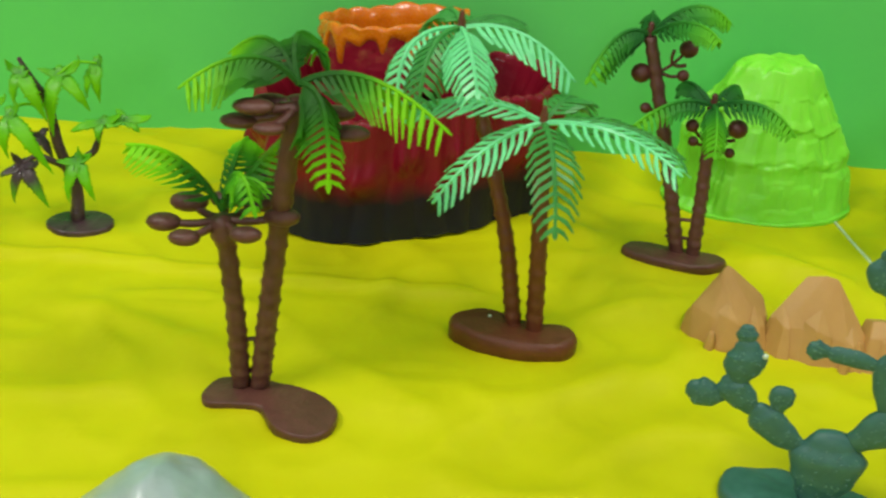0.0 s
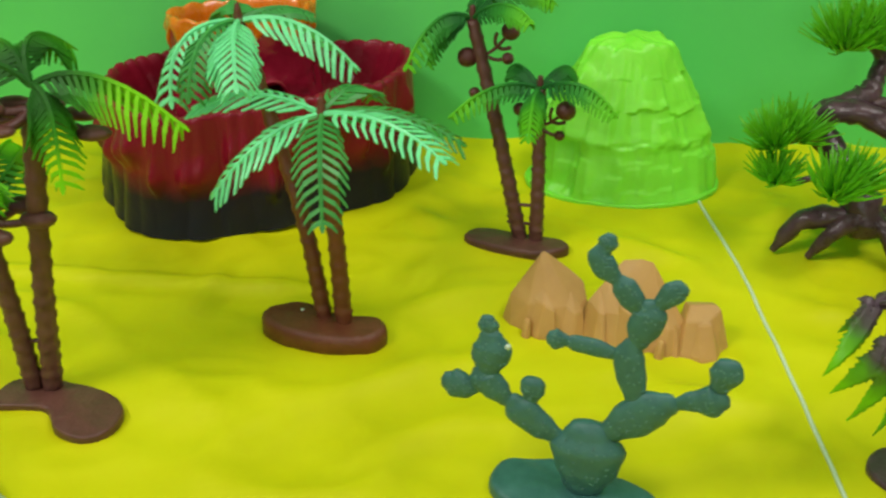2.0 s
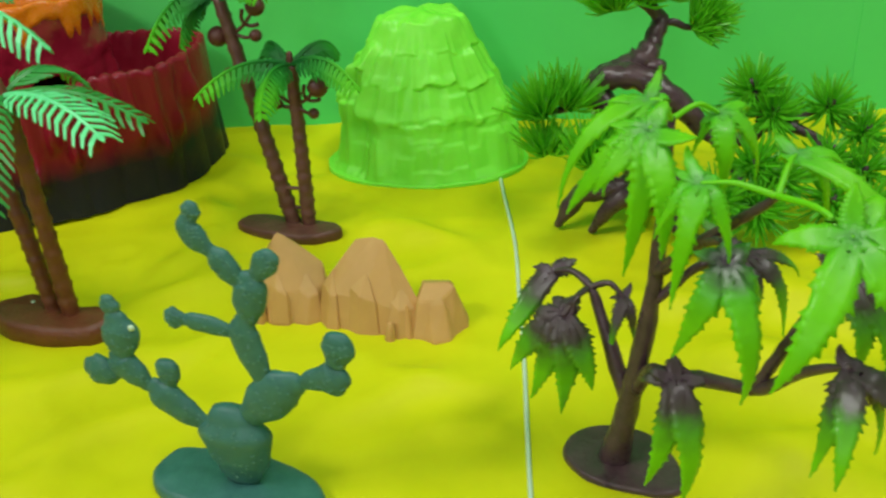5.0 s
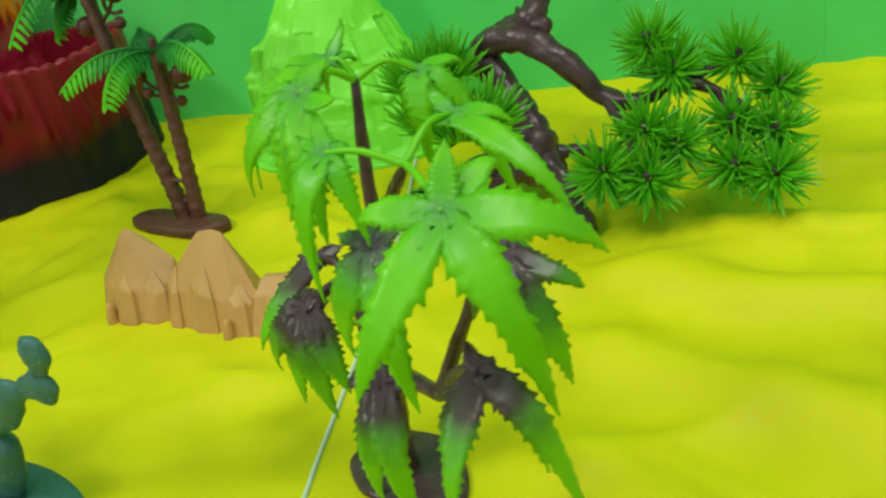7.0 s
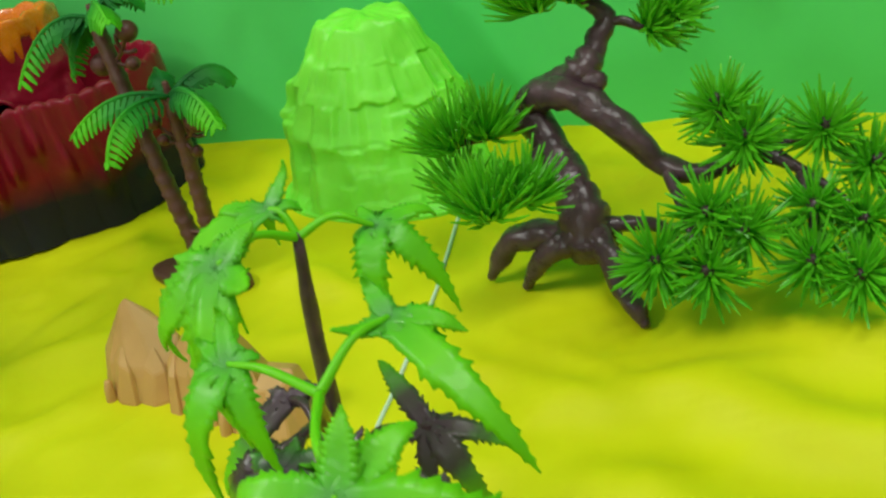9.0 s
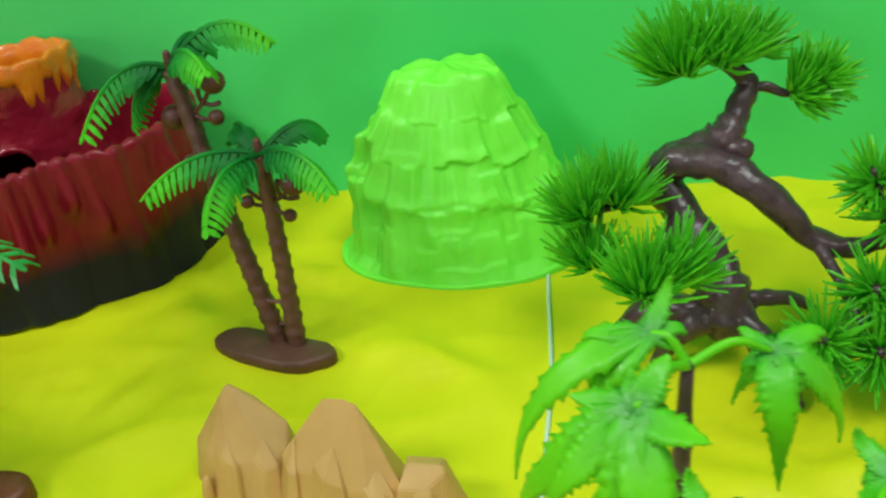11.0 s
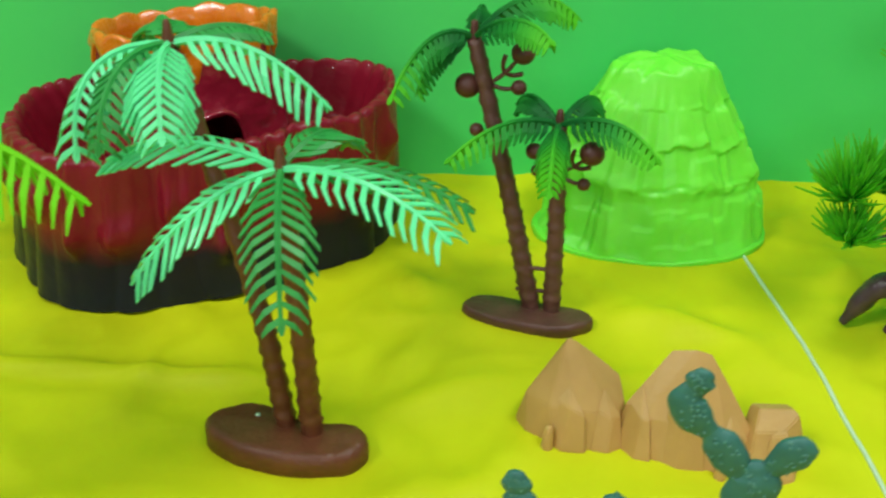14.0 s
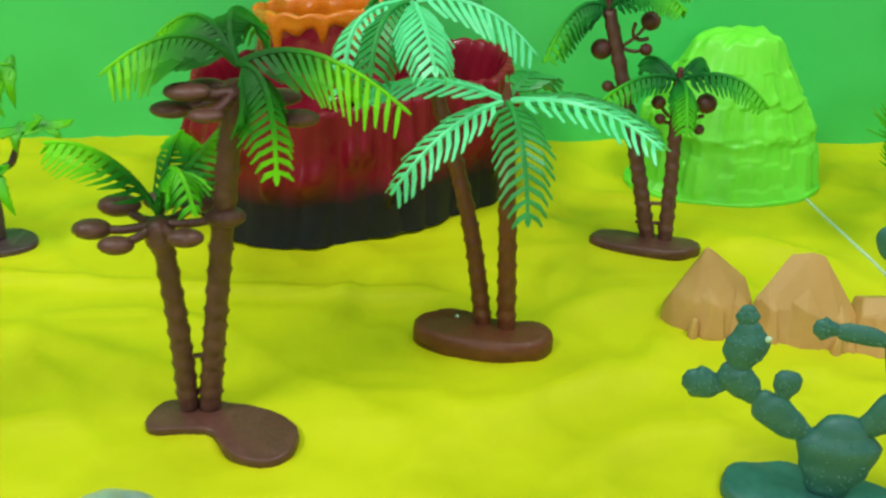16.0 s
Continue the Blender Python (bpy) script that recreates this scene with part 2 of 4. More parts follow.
def blade(bm, p, tip, side, w, th, bend=None, blunt=0.3):
    """A thin tapered leaflet from p to tip with some thickness; side: across it."""
    p, tip = Vector(p), Vector(tip)
    t = tip - p
    up = t.cross(side).normalized() * th
    mid = p + t * 0.55 + (bend if bend else Vector())
    side = side.normalized()
    vs = []
    for c, ww in ((p, w * 0.75), (mid, w), (tip, w * blunt)):
        vs.append([bm.verts.new(c + side * ww * a + up * b) for a, b in ((-1, -0.5), (1, -0.5), (1, 0.5), (-1, 0.5))])
    for a, b in zip(vs, vs[1:]):
        for j in range(4):
            bm.faces.new((a[j], a[(j + 1) % 4], b[(j + 1) % 4], b[j]))
    bm.faces.new(vs[0][::-1])
    bm.faces.new(vs[-1])


def frond(parent, mat, base, mid, tip, n=13, length=1.0, width=0.085, lean=0.55, sag=0.35, label="", start=0.08, name="frond", blunt=0.3):
    """A feather leaf: a rib on a curve through base, mid and tip, and leaflets on both of its sides."""
    base, mid, tip = Vector(base), Vector(mid), Vector(tip)
    ctrl = mid * 2 - (base + tip) * 0.5
    bm = bmesh.new()

    def at(t):
        return base * (1 - t) ** 2 + ctrl * 2 * t * (1 - t) + tip * t * t

    def way(t):
        return ((ctrl - base) * (1 - t) + (tip - ctrl) * t).normalized()

    tube(bm, [at(k / 6) for k in range(7)], [0.11, 0.11, 0.1, 0.09, 0.08, 0.07, 0.05], n=10, seg=5)
    for k in range(n):
        t = start + (1 - start) * (k + 0.5) / n
        p, d = at(t), way(t)
        side = d.cross(Vector((0, 0, 1)))
        if side.length < 0.15:
            side = d.cross(Vector((0, 1, 0)))
        side.normalize()
        down = d.cross(side).normalized()
        if down.z > 0:
            down = -down
        ln = length * (0.45 + 0.75 * math.sin(math.pi * min(1, 0.12 + 0.83 * t)) ** 0.8)
        for sg in (-1, 1):
            j = 1 + 0.11 * random.uniform(-1, 1)
            out = side * sg * math.cos(lean) + d * math.sin(lean) + down * (sag + 0.06 * random.uniform(-1, 1))
            blade(bm, p, p + out.normalized() * ln * j + down * 0.1 * ln, d, width * random.uniform(0.85, 1.12), 0.05, (side * sg - d * 0.5 - down * 0.6) * 0.085 * ln, blunt)
    blade(bm, at(0.97), at(1) + way(1) * length * 0.18, way(1).cross(Vector((0, 0, 1))) + Vector((1e-3, 0, 0)), width, 0.05)
    return part(name, bm, mat, parent, label, smooth=False, at=base)


def trunk(parent, pts, r0, r1, mat, rings=11, name="trunk", seg=10):
    """A palm stem with a collar at every ring."""
    bm = bmesh.new()
    line = smooth_line(pts, rings * 4 + 1)
    last = len(line) - 1
    loops = []
    for k, (c, _) in enumerate(line):
        f = k / last
        r = (r0 * (1 - f) + r1 * f) * (1.17 if k % 4 == 0 and 0 < k < last else 1.0)
        a = 0.12 * noise.noise(c)
        loops.append([bm.verts.new(c + Vector((math.cos(2 * math.pi * j / seg + a), math.sin(2 * math.pi * j / seg + a), 0.12 * math.sin(6.3 * j / seg + k))) * r) for j in range(seg)])
    for a, b in zip(loops, loops[1:]):
        for j in range(seg):
            bm.faces.new((a[j], a[(j + 1) % seg], b[(j + 1) % seg], b[j]))
    bm.faces.new(loops[0][::-1])
    bm.faces.new(loops[-1])
    return part(name, bm, mat, parent)

# ---- setting ----
EDGE = 10.45
FOLDS = [  # soft folds of the cloth: from, to, height, width
    ((-32, -2.3), (-5, -4.8), 0.34, 0.36), ((-20, -9), (-6, -13), 0.34, 1.0), ((-4, 3), (3, -3), 0.5, 0.7), ((-9, -12), (1, -9), 0.34, 0.8),
    ((0, 4.5), (5, 3.2), 0.4, 0.5), ((-3, -6), (-1, -1), 0.4, 0.6), ((19, -6), (40, -12), 0.75, 1.0), ((17, -9), (38, -19), 0.7, 1.1), ((16, -13), (34, -25), 0.6, 1.2), ((22, -3), (44, -6), 0.5, 0.8),
    ((13, 2), (30, 1), 0.25, 0.8), ((5, -13), (11, -10), 0.3, 0.7), ((-26, -20), (-10, -19), 0.34, 1.2), ((3, 0.5), (11, -2.5), 0.30, 0.7),
    ((-24, -6), (-16, -9.5), 0.3, 0.6), ((-11, -8), (-9.5, -1.5), 0.22, 0.5), ((-2, -12), (3, -6), 0.26, 0.6), ((9, -3), (20, -8), 0.3, 0.7), ((14, -8), (26, -4), 0.3, 0.8),
]
STANDS = [(-9.8, 5.6, 7.9), (7.5, 5.7, 5), (-13.9, -12.5, 3), (-5.4, -7.8, 3), (2.1, -0.3, 2.6), (2.9, -6.2, 2), (6.3, -7, 2.4), (8.8, -7.8, 1.6), (3.7, -17, 3), (14.7, -15.2, 2), (-24, -0.5, 1.7),
          (16.2, -1, 3), (-16.1, -18.6, 3)]


def cloth_height(x, y):
    h = 0.16 * noise.noise(Vector((x * 0.13, y * 0.16, 1.7))) + 0.10 * noise.noise(Vector((x * 0.42, y * 0.55, 4.2)))
    h += 0.24 * max(0.0, 1 - 2.6 * abs(noise.noise(Vector((x * 0.11 + 3, y * 0.2, 0.3))))) ** 2.5 + 0.12 * max(0.0, 1 - 2.2 * abs(noise.noise(Vector((x * 0.3, y * 0.36 + 9, 2.3))))) ** 2.5
    for (ax, ay), (bx, by), up, w in FOLDS:
        dx, dy = bx - ax, by - ay
        ln = math.hypot(dx, dy)
        s = ((x - ax) * dx + (y - ay) * dy) / ln
        d = ((x - ax) * -dy + (y - ay) * dx) / ln + min(0.6, 0.5 * w) * noise.noise(Vector((s * 0.3, ax, ay)))
        fade = max(0.0, min(1.0, s / 3, (ln - s) / 3))
        h += up * fade * math.exp(-(d / w) ** 2)
    free = min((math.hypot(x - sx, y - sy) - r) for sx, sy, r in STANDS)
    most = 0.08 + 0.75 * max(0.0, min(1.0, free / 2.5))
    h *= 1 - 0.8 * math.exp(-((x - 11.3 + 0.05 * y) / 1.4) ** 2)
    h -= 0.11
    return h if h < most - 0.15 else most - 0.15 * math.exp(-(h - most + 0.15) / 0.15)


def cloth():
    bm = bmesh.new()
    xs = [-60 + 0.3 * i for i in range(int(120 / 0.3) + 1)]
    ys = [-60 + 0.3 * i for i in range(int((EDGE + 59.8) / 0.3) + 1)] + [EDGE]
    grid = [[bm.verts.new((x, y, cloth_height(x, y))) for x in xs] for y in ys]
    for a, b in zip(grid, grid[1:]):
        for i in range(len(xs) - 1):
            bm.faces.new((a[i], a[i + 1], b[i + 1], b[i]))
    ob = part("ground", bm, M_CLOTH)
    return tagged(ob, "wrinkled bright yellow cloth spread over a table top", "cloth", kind="structure")


cloth()


def box(bm, a, b):
    m = Matrix.Translation((Vector(a) + Vector(b)) / 2) @ Matrix.Diagonal((*(Vector(b) - Vector(a)), 1))
    bmesh.ops.create_cube(bm, size=1, matrix=m)
    return bm


def backdrop_sheet():
    """The green sheet behind the table, in two lengths that meet in a seam."""
    bm = bmesh.new()
    box(bm, (-70, EDGE, -3), (28.0, EDGE + 0.4, 60))
    box(bm, (28.0, EDGE - 0.03, -3), (75, EDGE + 0.37, 60))
    tagged(part("wall_north", bm, M_BACK, smooth=False), "smooth plain green backdrop sheet behind the table", "backdrop", kind="structure")


backdrop_sheet()


def room():
    t = thing("table", (0, -25, -60), "plain wooden table under the yellow cloth", "table")
    part("tabletop", box(bmesh.new(), (-62, -62, -3), (62, 10.3, -0.9)), M_TABLE, t, smooth=False)
    for x in (-58, 58):
        for y in (-58, 7):
            part("leg", box(bmesh.new(), (x - 2, y - 2, -60), (x + 2, y + 2, -3)), M_TABLE, t, smooth=False)
    for name, a, b in (("floor", (-170, -210, -62), (170, 90, -60)), ("ceiling", (-170, -210, 140), (170, 90, 142)), ("wall_south", (-170, -212, -60), (170, -210, 140)),
                       ("wall_east", (170, -210, -60), (172, 90, 140)), ("wall_west", (-172, -210, -60), (-170, 90, 140)), ("wall_far", (-170, 88, -60), (170, 90, 140))):
        bm = bmesh.new()
        tagged(part(name, box(bm, a, b), M_ROOM, smooth=False), "plain white painted room surface", "wall", kind="structure")


room()

# ---- volcano ----
def polar(table, deg):
    """A smooth closed radius through (angle, radius) rows."""
    n = len(table)
    deg = deg % 360
    for i in range(n):
        a0, r1 = table[i]
        a1, r2 = table[(i + 1) % n]
        a1 = a1 if i < n - 1 else a1 + 360
        if a0 <= deg < a1 or (i == n - 1 and deg + 360 < a1):
            d = deg if deg >= a0 else deg + 360
            t = (d - a0) / (a1 - a0)
            r0, r3 = table[i - 1][1], table[(i + 2) % n][1]
            return 0.5 * (2 * r1 + (r2 - r0) * t + (2 * r0 - 5 * r1 + 4 * r2 - r3) * t * t + (3 * r1 - r0 - 3 * r2 + r3) * t ** 3)
    return table[0][1]


VOLCANO = (-9.8, 5.6, 0.0)
FOOT = [(0, 7.1), (17, 7.6), (30, 7.3), (50, 5.85), (70, 4.8), (90, 4.45), (120, 5.1), (150, 6.8), (165, 7.6), (180, 7.95), (195, 7.75), (211, 7.6), (229, 7.65), (240, 7.45), (265, 6.2), (280, 5.6), (300, 5.55), (320, 5.6), (338, 6.5), (351, 6.8)]


def scallop(a):
    return 0.13 * abs(math.sin(a * 8 + 0.5 * math.sin(a * 3))) - 0.06 + 0.06 * math.sin(a * 5 + 1)


def volcano():
    v = thing("toy_volcano", VOLCANO, "glossy red toy volcano with black foot and orange lava rim", "toy volcano")
    cx, cy = VOLCANO[:2]
    n = 480
    # hanging drops of the wall: angle, half width, lower end, bulge
    drops = [(math.radians(190 + 8.6 * k + random.uniform(-2, 2)), math.radians(random.uniform(2.2, 3.4)), random.uniform(1.2, 3.6), random.uniform(0.4, 0.65)) for k in range(22)]
    bm = bmesh.new()
    loops = []
    heights = [0.0, 0.12] + [0.3 + 0.18 * k for k in range(26)] + [4.95, 5.1]
    inner = [(5.13, 0.13), (5.05, 0.26), (4.7, 0.42), (4.0, 0.7), (3.3, 0.95), (2.9, 1.4)]
    for k, z in enumerate(heights + [q[0] for q in inner]):
        loop = []
        for j in range(n):
            g = 360 * j / n
            a = math.radians(g)
            f = min(1.0, z / 5)
            wob = noise.noise(Vector((math.cos(a) * 3, math.sin(a) * 3, z * 0.25)))
            flute = abs(math.sin(a * 13 + 1.4 * wob)) ** 0.7
            base = polar(FOOT, g)
            rim = 0.15 * abs(math.sin(a * 31 + 1.4 * wob)) ** 0.8 + 0.16 * noise.noise(Vector((math.cos(a) * 2.2, math.sin(a) * 2.2, 9)))
            rim += 0.42 * math.cos(a + 0.75) + 0.25
            zz = z * (1 + rim / 5.1 * f)
            if k < len(heights):
                r = base - 0.28 * f - 0.45 * f * max(0.0, -math.cos(a)) + 0.17 * (flute - 0.6) * (1.0 - 0.5 * f) + 0.14 * wob
                for a0, w, low, up in drops:
                    d = (a - a0) / w
                    if abs(d) < 3:
                        s = max(0.0, min(1.0, (z - low + 0.6) / 0.8))
                        r += up * math.exp(-d * d) * (0.5 * s * s * (3 - 2 * s) + 0.5 * math.exp(-((z - low - 0.45) / (0.5 if z > low + 0.45 else 0.4)) ** 2))
                if k == len(heights) - 1:
                    r -= 0.05
            else:
                r = base - 0.28 - 0.45 * max(0.0, -math.cos(a)) - inner[k - len(heights)][1] + 0.13 * (flute - 0.6) * 0.5 + 0.14 * wob
            loop.append(bm.verts.new((cx + math.cos(a) * r, cy + math.sin(a) * r, zz)))
        loops.append(loop)
    for a, b in zip(loops, loops[1:]):
        for j in range(n):
            bm.faces.new((a[j], a[(j + 1) % n], b[(j + 1) % n], b[j]))
    bm.faces.new(loops[-1])
    part("crater_wall", bm, M_VOLC, v, "fluted dark red wall fading to black")
    # inner cone
    bm = bmesh.new()
    n, ox, oy = 360, -10.8, 7.25
    loops = []

    def skin(a, z):
        c, s = math.cos(a), math.sin(a)
        bulge = 0.20 * noise.noise(Vector((c * 2.1, s * 2.1, z * 0.7))) + 0.15 * noise.noise(Vector((c * 4, s * 4, z * 1.5)))
        return 3.42 + 0.055 * max(0.0, 6.5 - z) ** 1.3 + bulge

    def tilt(a):
        return 0.3 * math.cos(a) - 0.35 * math.sin(a) - 0.25

    def ring(z, off, lift=0.0):
        out = []
        for j in range(n):
            a = 2 * math.pi * j / n
            up = max(0.0, (z - 2.7) / 5.3)
            rr = skin(a, z) + off
            out.append(bm.verts.new((ox + rr * math.cos(a), oy + rr * math.sin(a) * 0.84, z + (scallop(a) + tilt(a)) * up + lift)))
        return out

    low = [2.7 + 0.125 * k for k in range(22)]
    for z in low + [5.8, 6.2, 6.8, 7.4, 7.8, 8.0]:
        loops.append(ring(z, 0))
    for z, off in ((8.0, -0.12), (7.4, -0.2), (6.2, -0.3), (4.8, -0.4)):
        loops.append(ring(z, off))
    for k, (a, b) in enumerate(zip(loops, loops[1:])):
        for j in range(n):
            deg = 360 * (j + 0.5) / n
            if k < 21 and ((deg - 297) / 17.5) ** 2 + ((low[k] - 2.7) / 2.35) ** 4 < 1:
                continue
            bm.faces.new((a[j], a[(j + 1) % n], b[(j + 1) % n], b[j]))
    bm.faces.new(loops[-1])
    part("cone", bm, M_VOLC_IN, v, "glossy red inner cone with a small cave")
    bm = bmesh.new()
    arch = []
    for k in range(25):
        g = math.pi * k / 24
        a, z = math.radians(297 + 17.5 * math.cos(g)), 2.75 + 2.35 * math.sin(g) ** 0.5
        rr = skin(a, z) + 0.02
        arch.append((ox + rr * math.cos(a), oy + rr * math.sin(a) * 0.84, z + (scallop(a) + tilt(a)) * (z - 2.7) / 5.3))
    tube(bm, arch, [0.09] * 25, n=70, seg=8)
    part("cave_lip", bm, M_VOLC_IN, v)
    # lava that runs over the rim
    bm = bmesh.new()
    runs = [(random.uniform(0, 6.28), random.uniform(0.05, 0.1), random.uniform(0.4, 1.3)) for _ in range(22)]
    loops = []
    for k in range(12):
        loop = []
        for j in range(n):
            a = 2 * math.pi * j / n
            run = 0.72 + 0.16 * math.sin(a * 9 + 2 * math.sin(a * 2)) + 0.10 * math.sin(a * 21)
            for a0, w, ln in runs:
                d = abs((a - a0 + math.pi) % (2 * math.pi) - math.pi) / w
                run += max(0.0, ln * math.exp(-d ** 3) - 0.2 * (run - 0.72)) if d < 2 else 0
            run = min(run, 2.0)
            if k < 8:
                f = k / 7
                z = 8.03 - run * (1 - f)
                off = 0.02 + 0.09 * math.sin(math.pi * min(1, f * 1.6) * 0.55) if k else -0.06
            else:
                z, off = (8.1, 8.06, 7.3, 6.3)[k - 8], (0.0, -0.17, -0.28, -0.4)[k - 8]
            rr = skin(a, z) + off
            loop.append(bm.verts.new((ox + rr * math.cos(a), oy + rr * math.sin(a) * 0.84, z + (scallop(a) + tilt(a)) * (z - 2.7) / 5.3)))
        loops.append(loop)
    for a, b in zip(loops, loops[1:]):
        for j in range(n):
            bm.faces.new((a[j], a[(j + 1) % n], b[(j + 1) % n], b[j]))
    part("lava_rim", bm, M_LAVA, v, "orange lava dripping over the scalloped rim")


volcano()


# ---- green hill ----
def hill():
    cx, cy = 7.53, 5.75
    h = thing("toy_hill", (cx, cy, 0), "bright lime green moulded plastic hill with rocky ledges", "toy hill")
    bm = bmesh.new()
    n, m = 300, 150
    # (height, radius) of the tiers
    tiers = [(0, 4.66), (0.3, 4.56), (3.05, 4.1), (3.4, 3.84), (4.45, 3.48), (4.85, 3.12), (5.65, 2.72), (6.0, 2.46), (6.75, 2.15), (7.05, 1.95), (7.25, 1.5), (7.4, 0.5)]

    def blocks(a, z, freq, seed):
        """An uneven row of blocks round the hill: a soft step function of the angle."""
        q = a / (2 * math.pi) * freq
        i, t = math.floor(q), q - math.floor(q)
        c0 = noise.cell(Vector((i % freq + 0.5, seed + 0.5, 0.5)))
        c1 = noise.cell(Vector(((i + 1) % freq + 0.5, seed + 0.5, 0.5)))
        t = max(0.0, min(1.0, (t - 0.8) / 0.2))
        return c0 + (c1 - c0) * t * t * (3 - 2 * t) - 0.5

    loops = []
    for k in range(m):
        z = 7.4 * (k / (m - 1))
        loop = []
        for j in range(n):
            a = 2 * math.pi * j / n
            dx, dy = math.cos(a), math.sin(a)
            wave = 0.2 * noise.noise(Vector((dx * 1.7, dy * 1.7, 3.3))) + 0.06 * noise.noise(Vector((dx * 5, dy * 5, z * 0.4)))
            wave += 0.55 * blocks(a, z, 13, 3) + 0.1 * blocks(a, z, 29, 5)
            zz = max(0.0, min(7.4, z + wave * min(1, z / 1.5) * max(0.0, min(1, (7.0 - z) / 2.2))))
            for (z0, r0), (z1, r1) in zip(tiers, tiers[1:]):
                if z0 <= zz <= z1:
                    r = r0 + (r1 - r0) * (zz - z0) / (z1 - z0)
                    break
            tier = 1 if zz < 2.8 else 2 if zz < 4.4 else 3 if zz < 5.8 else 4
            rib = (0.2 if tier < 3 else 0.13) * noise.noise(Vector((dx * 8, dy * 8, tier * 5 + z * 0.12))) + 0.05 * noise.noise(Vector((dx * 19, dy * 19, z * 0.3)))
            block = (0.27 if tier < 4 else 0.18) * blocks(a + tier * 0.4, z, 23 - 2 * tier, tier * 9)
            step = 0.0
            for f, sd, lo, hi in ((19, 31, 0.5, 2.3), (31, 47, 0.7, 2.6), (15, 53, 2.9, 4.3)):
                edge = lo + (hi - lo) * (blocks(a, z, f, sd) + 0.5)
                step -= 0.11 * max(0.0, min(1.0, (z - edge) / 0.1)) * max(0.0, min(1.0, (hi + 0.5 - z) / 0.4))
            dent = 0.05 * noise.noise(Vector((dx * 4, dy * 4, z * 1.6)))
            r += (rib + block + dent + step + 0.06) * min(1, z / 0.5) * max(0.0, min(1, (7.0 - z) / 1.5))
            loop.append(bm.verts.new((cx + dx * r, cy + dy * r * 0.62 + 0.12 * z, z + (0.34 * noise.noise(Vector((dx * r * 1.1 + 4, dy * r * 1.1, 5))) + 0.16 * noise.noise(Vector((dx * r * 2.2, dy * r * 2.2, 7)))) * max(0.0, min(1, (z - 6.2) / 0.8)))))
        loops.append(loop)
    for a, b in zip(loops, loops[1:]):
        for j in range(n):
            bm.faces.new((a[j], a[(j + 1) % n], b[(j + 1) % n], b[j]))
    top = bm.verts.new((cx, cy + 0.9, 7.45))
    for j in range(n):
        bm.faces.new((loops[-1][j], loops[-1][(j + 1) % n], top))
    for _ in range(3):
        bmesh.ops.smooth_vert(bm, verts=bm.verts, factor=0.5, use_axis_x=True, use_axis_y=True, use_axis_z=True)
    bmesh.ops.scale(bm, vec=(0.98, 1, 0.95), space=Matrix.Translation((-cx, 0, 0)), verts=bm.verts)
    part("hill_body", bm, M_HILL, h)
    bm = bmesh.new()
    slab(bm, [(cx + 4.7 * math.cos(2 * math.pi * j / 72), cy + 2.95 * math.sin(2 * math.pi * j / 72)) for j in range(72)], -0.3, 0.14, lip=0.06)
    part("flange", bm, M_HILL, h, "thin moulded edge along the foot")


hill()


# ---- orange rocks ----
def chunk(bm, foot, top):
    """A faceted block: the convex shape over its foot (x, y) and its upper corners (x, y, z)."""
    vs = [bm.verts.new((x, y, -0.3)) for x, y in foot] + [bm.verts.new((x, y, 0.02)) for x, y in foot]
    vs += [bm.verts.new(p) for p in top]
    got = bmesh.ops.convex_hull(bm, input=vs)
    bmesh.ops.delete(bm, geom=list({v for v in got["geom_interior"] if isinstance(v, bmesh.types.BMVert)}), context="VERTS")


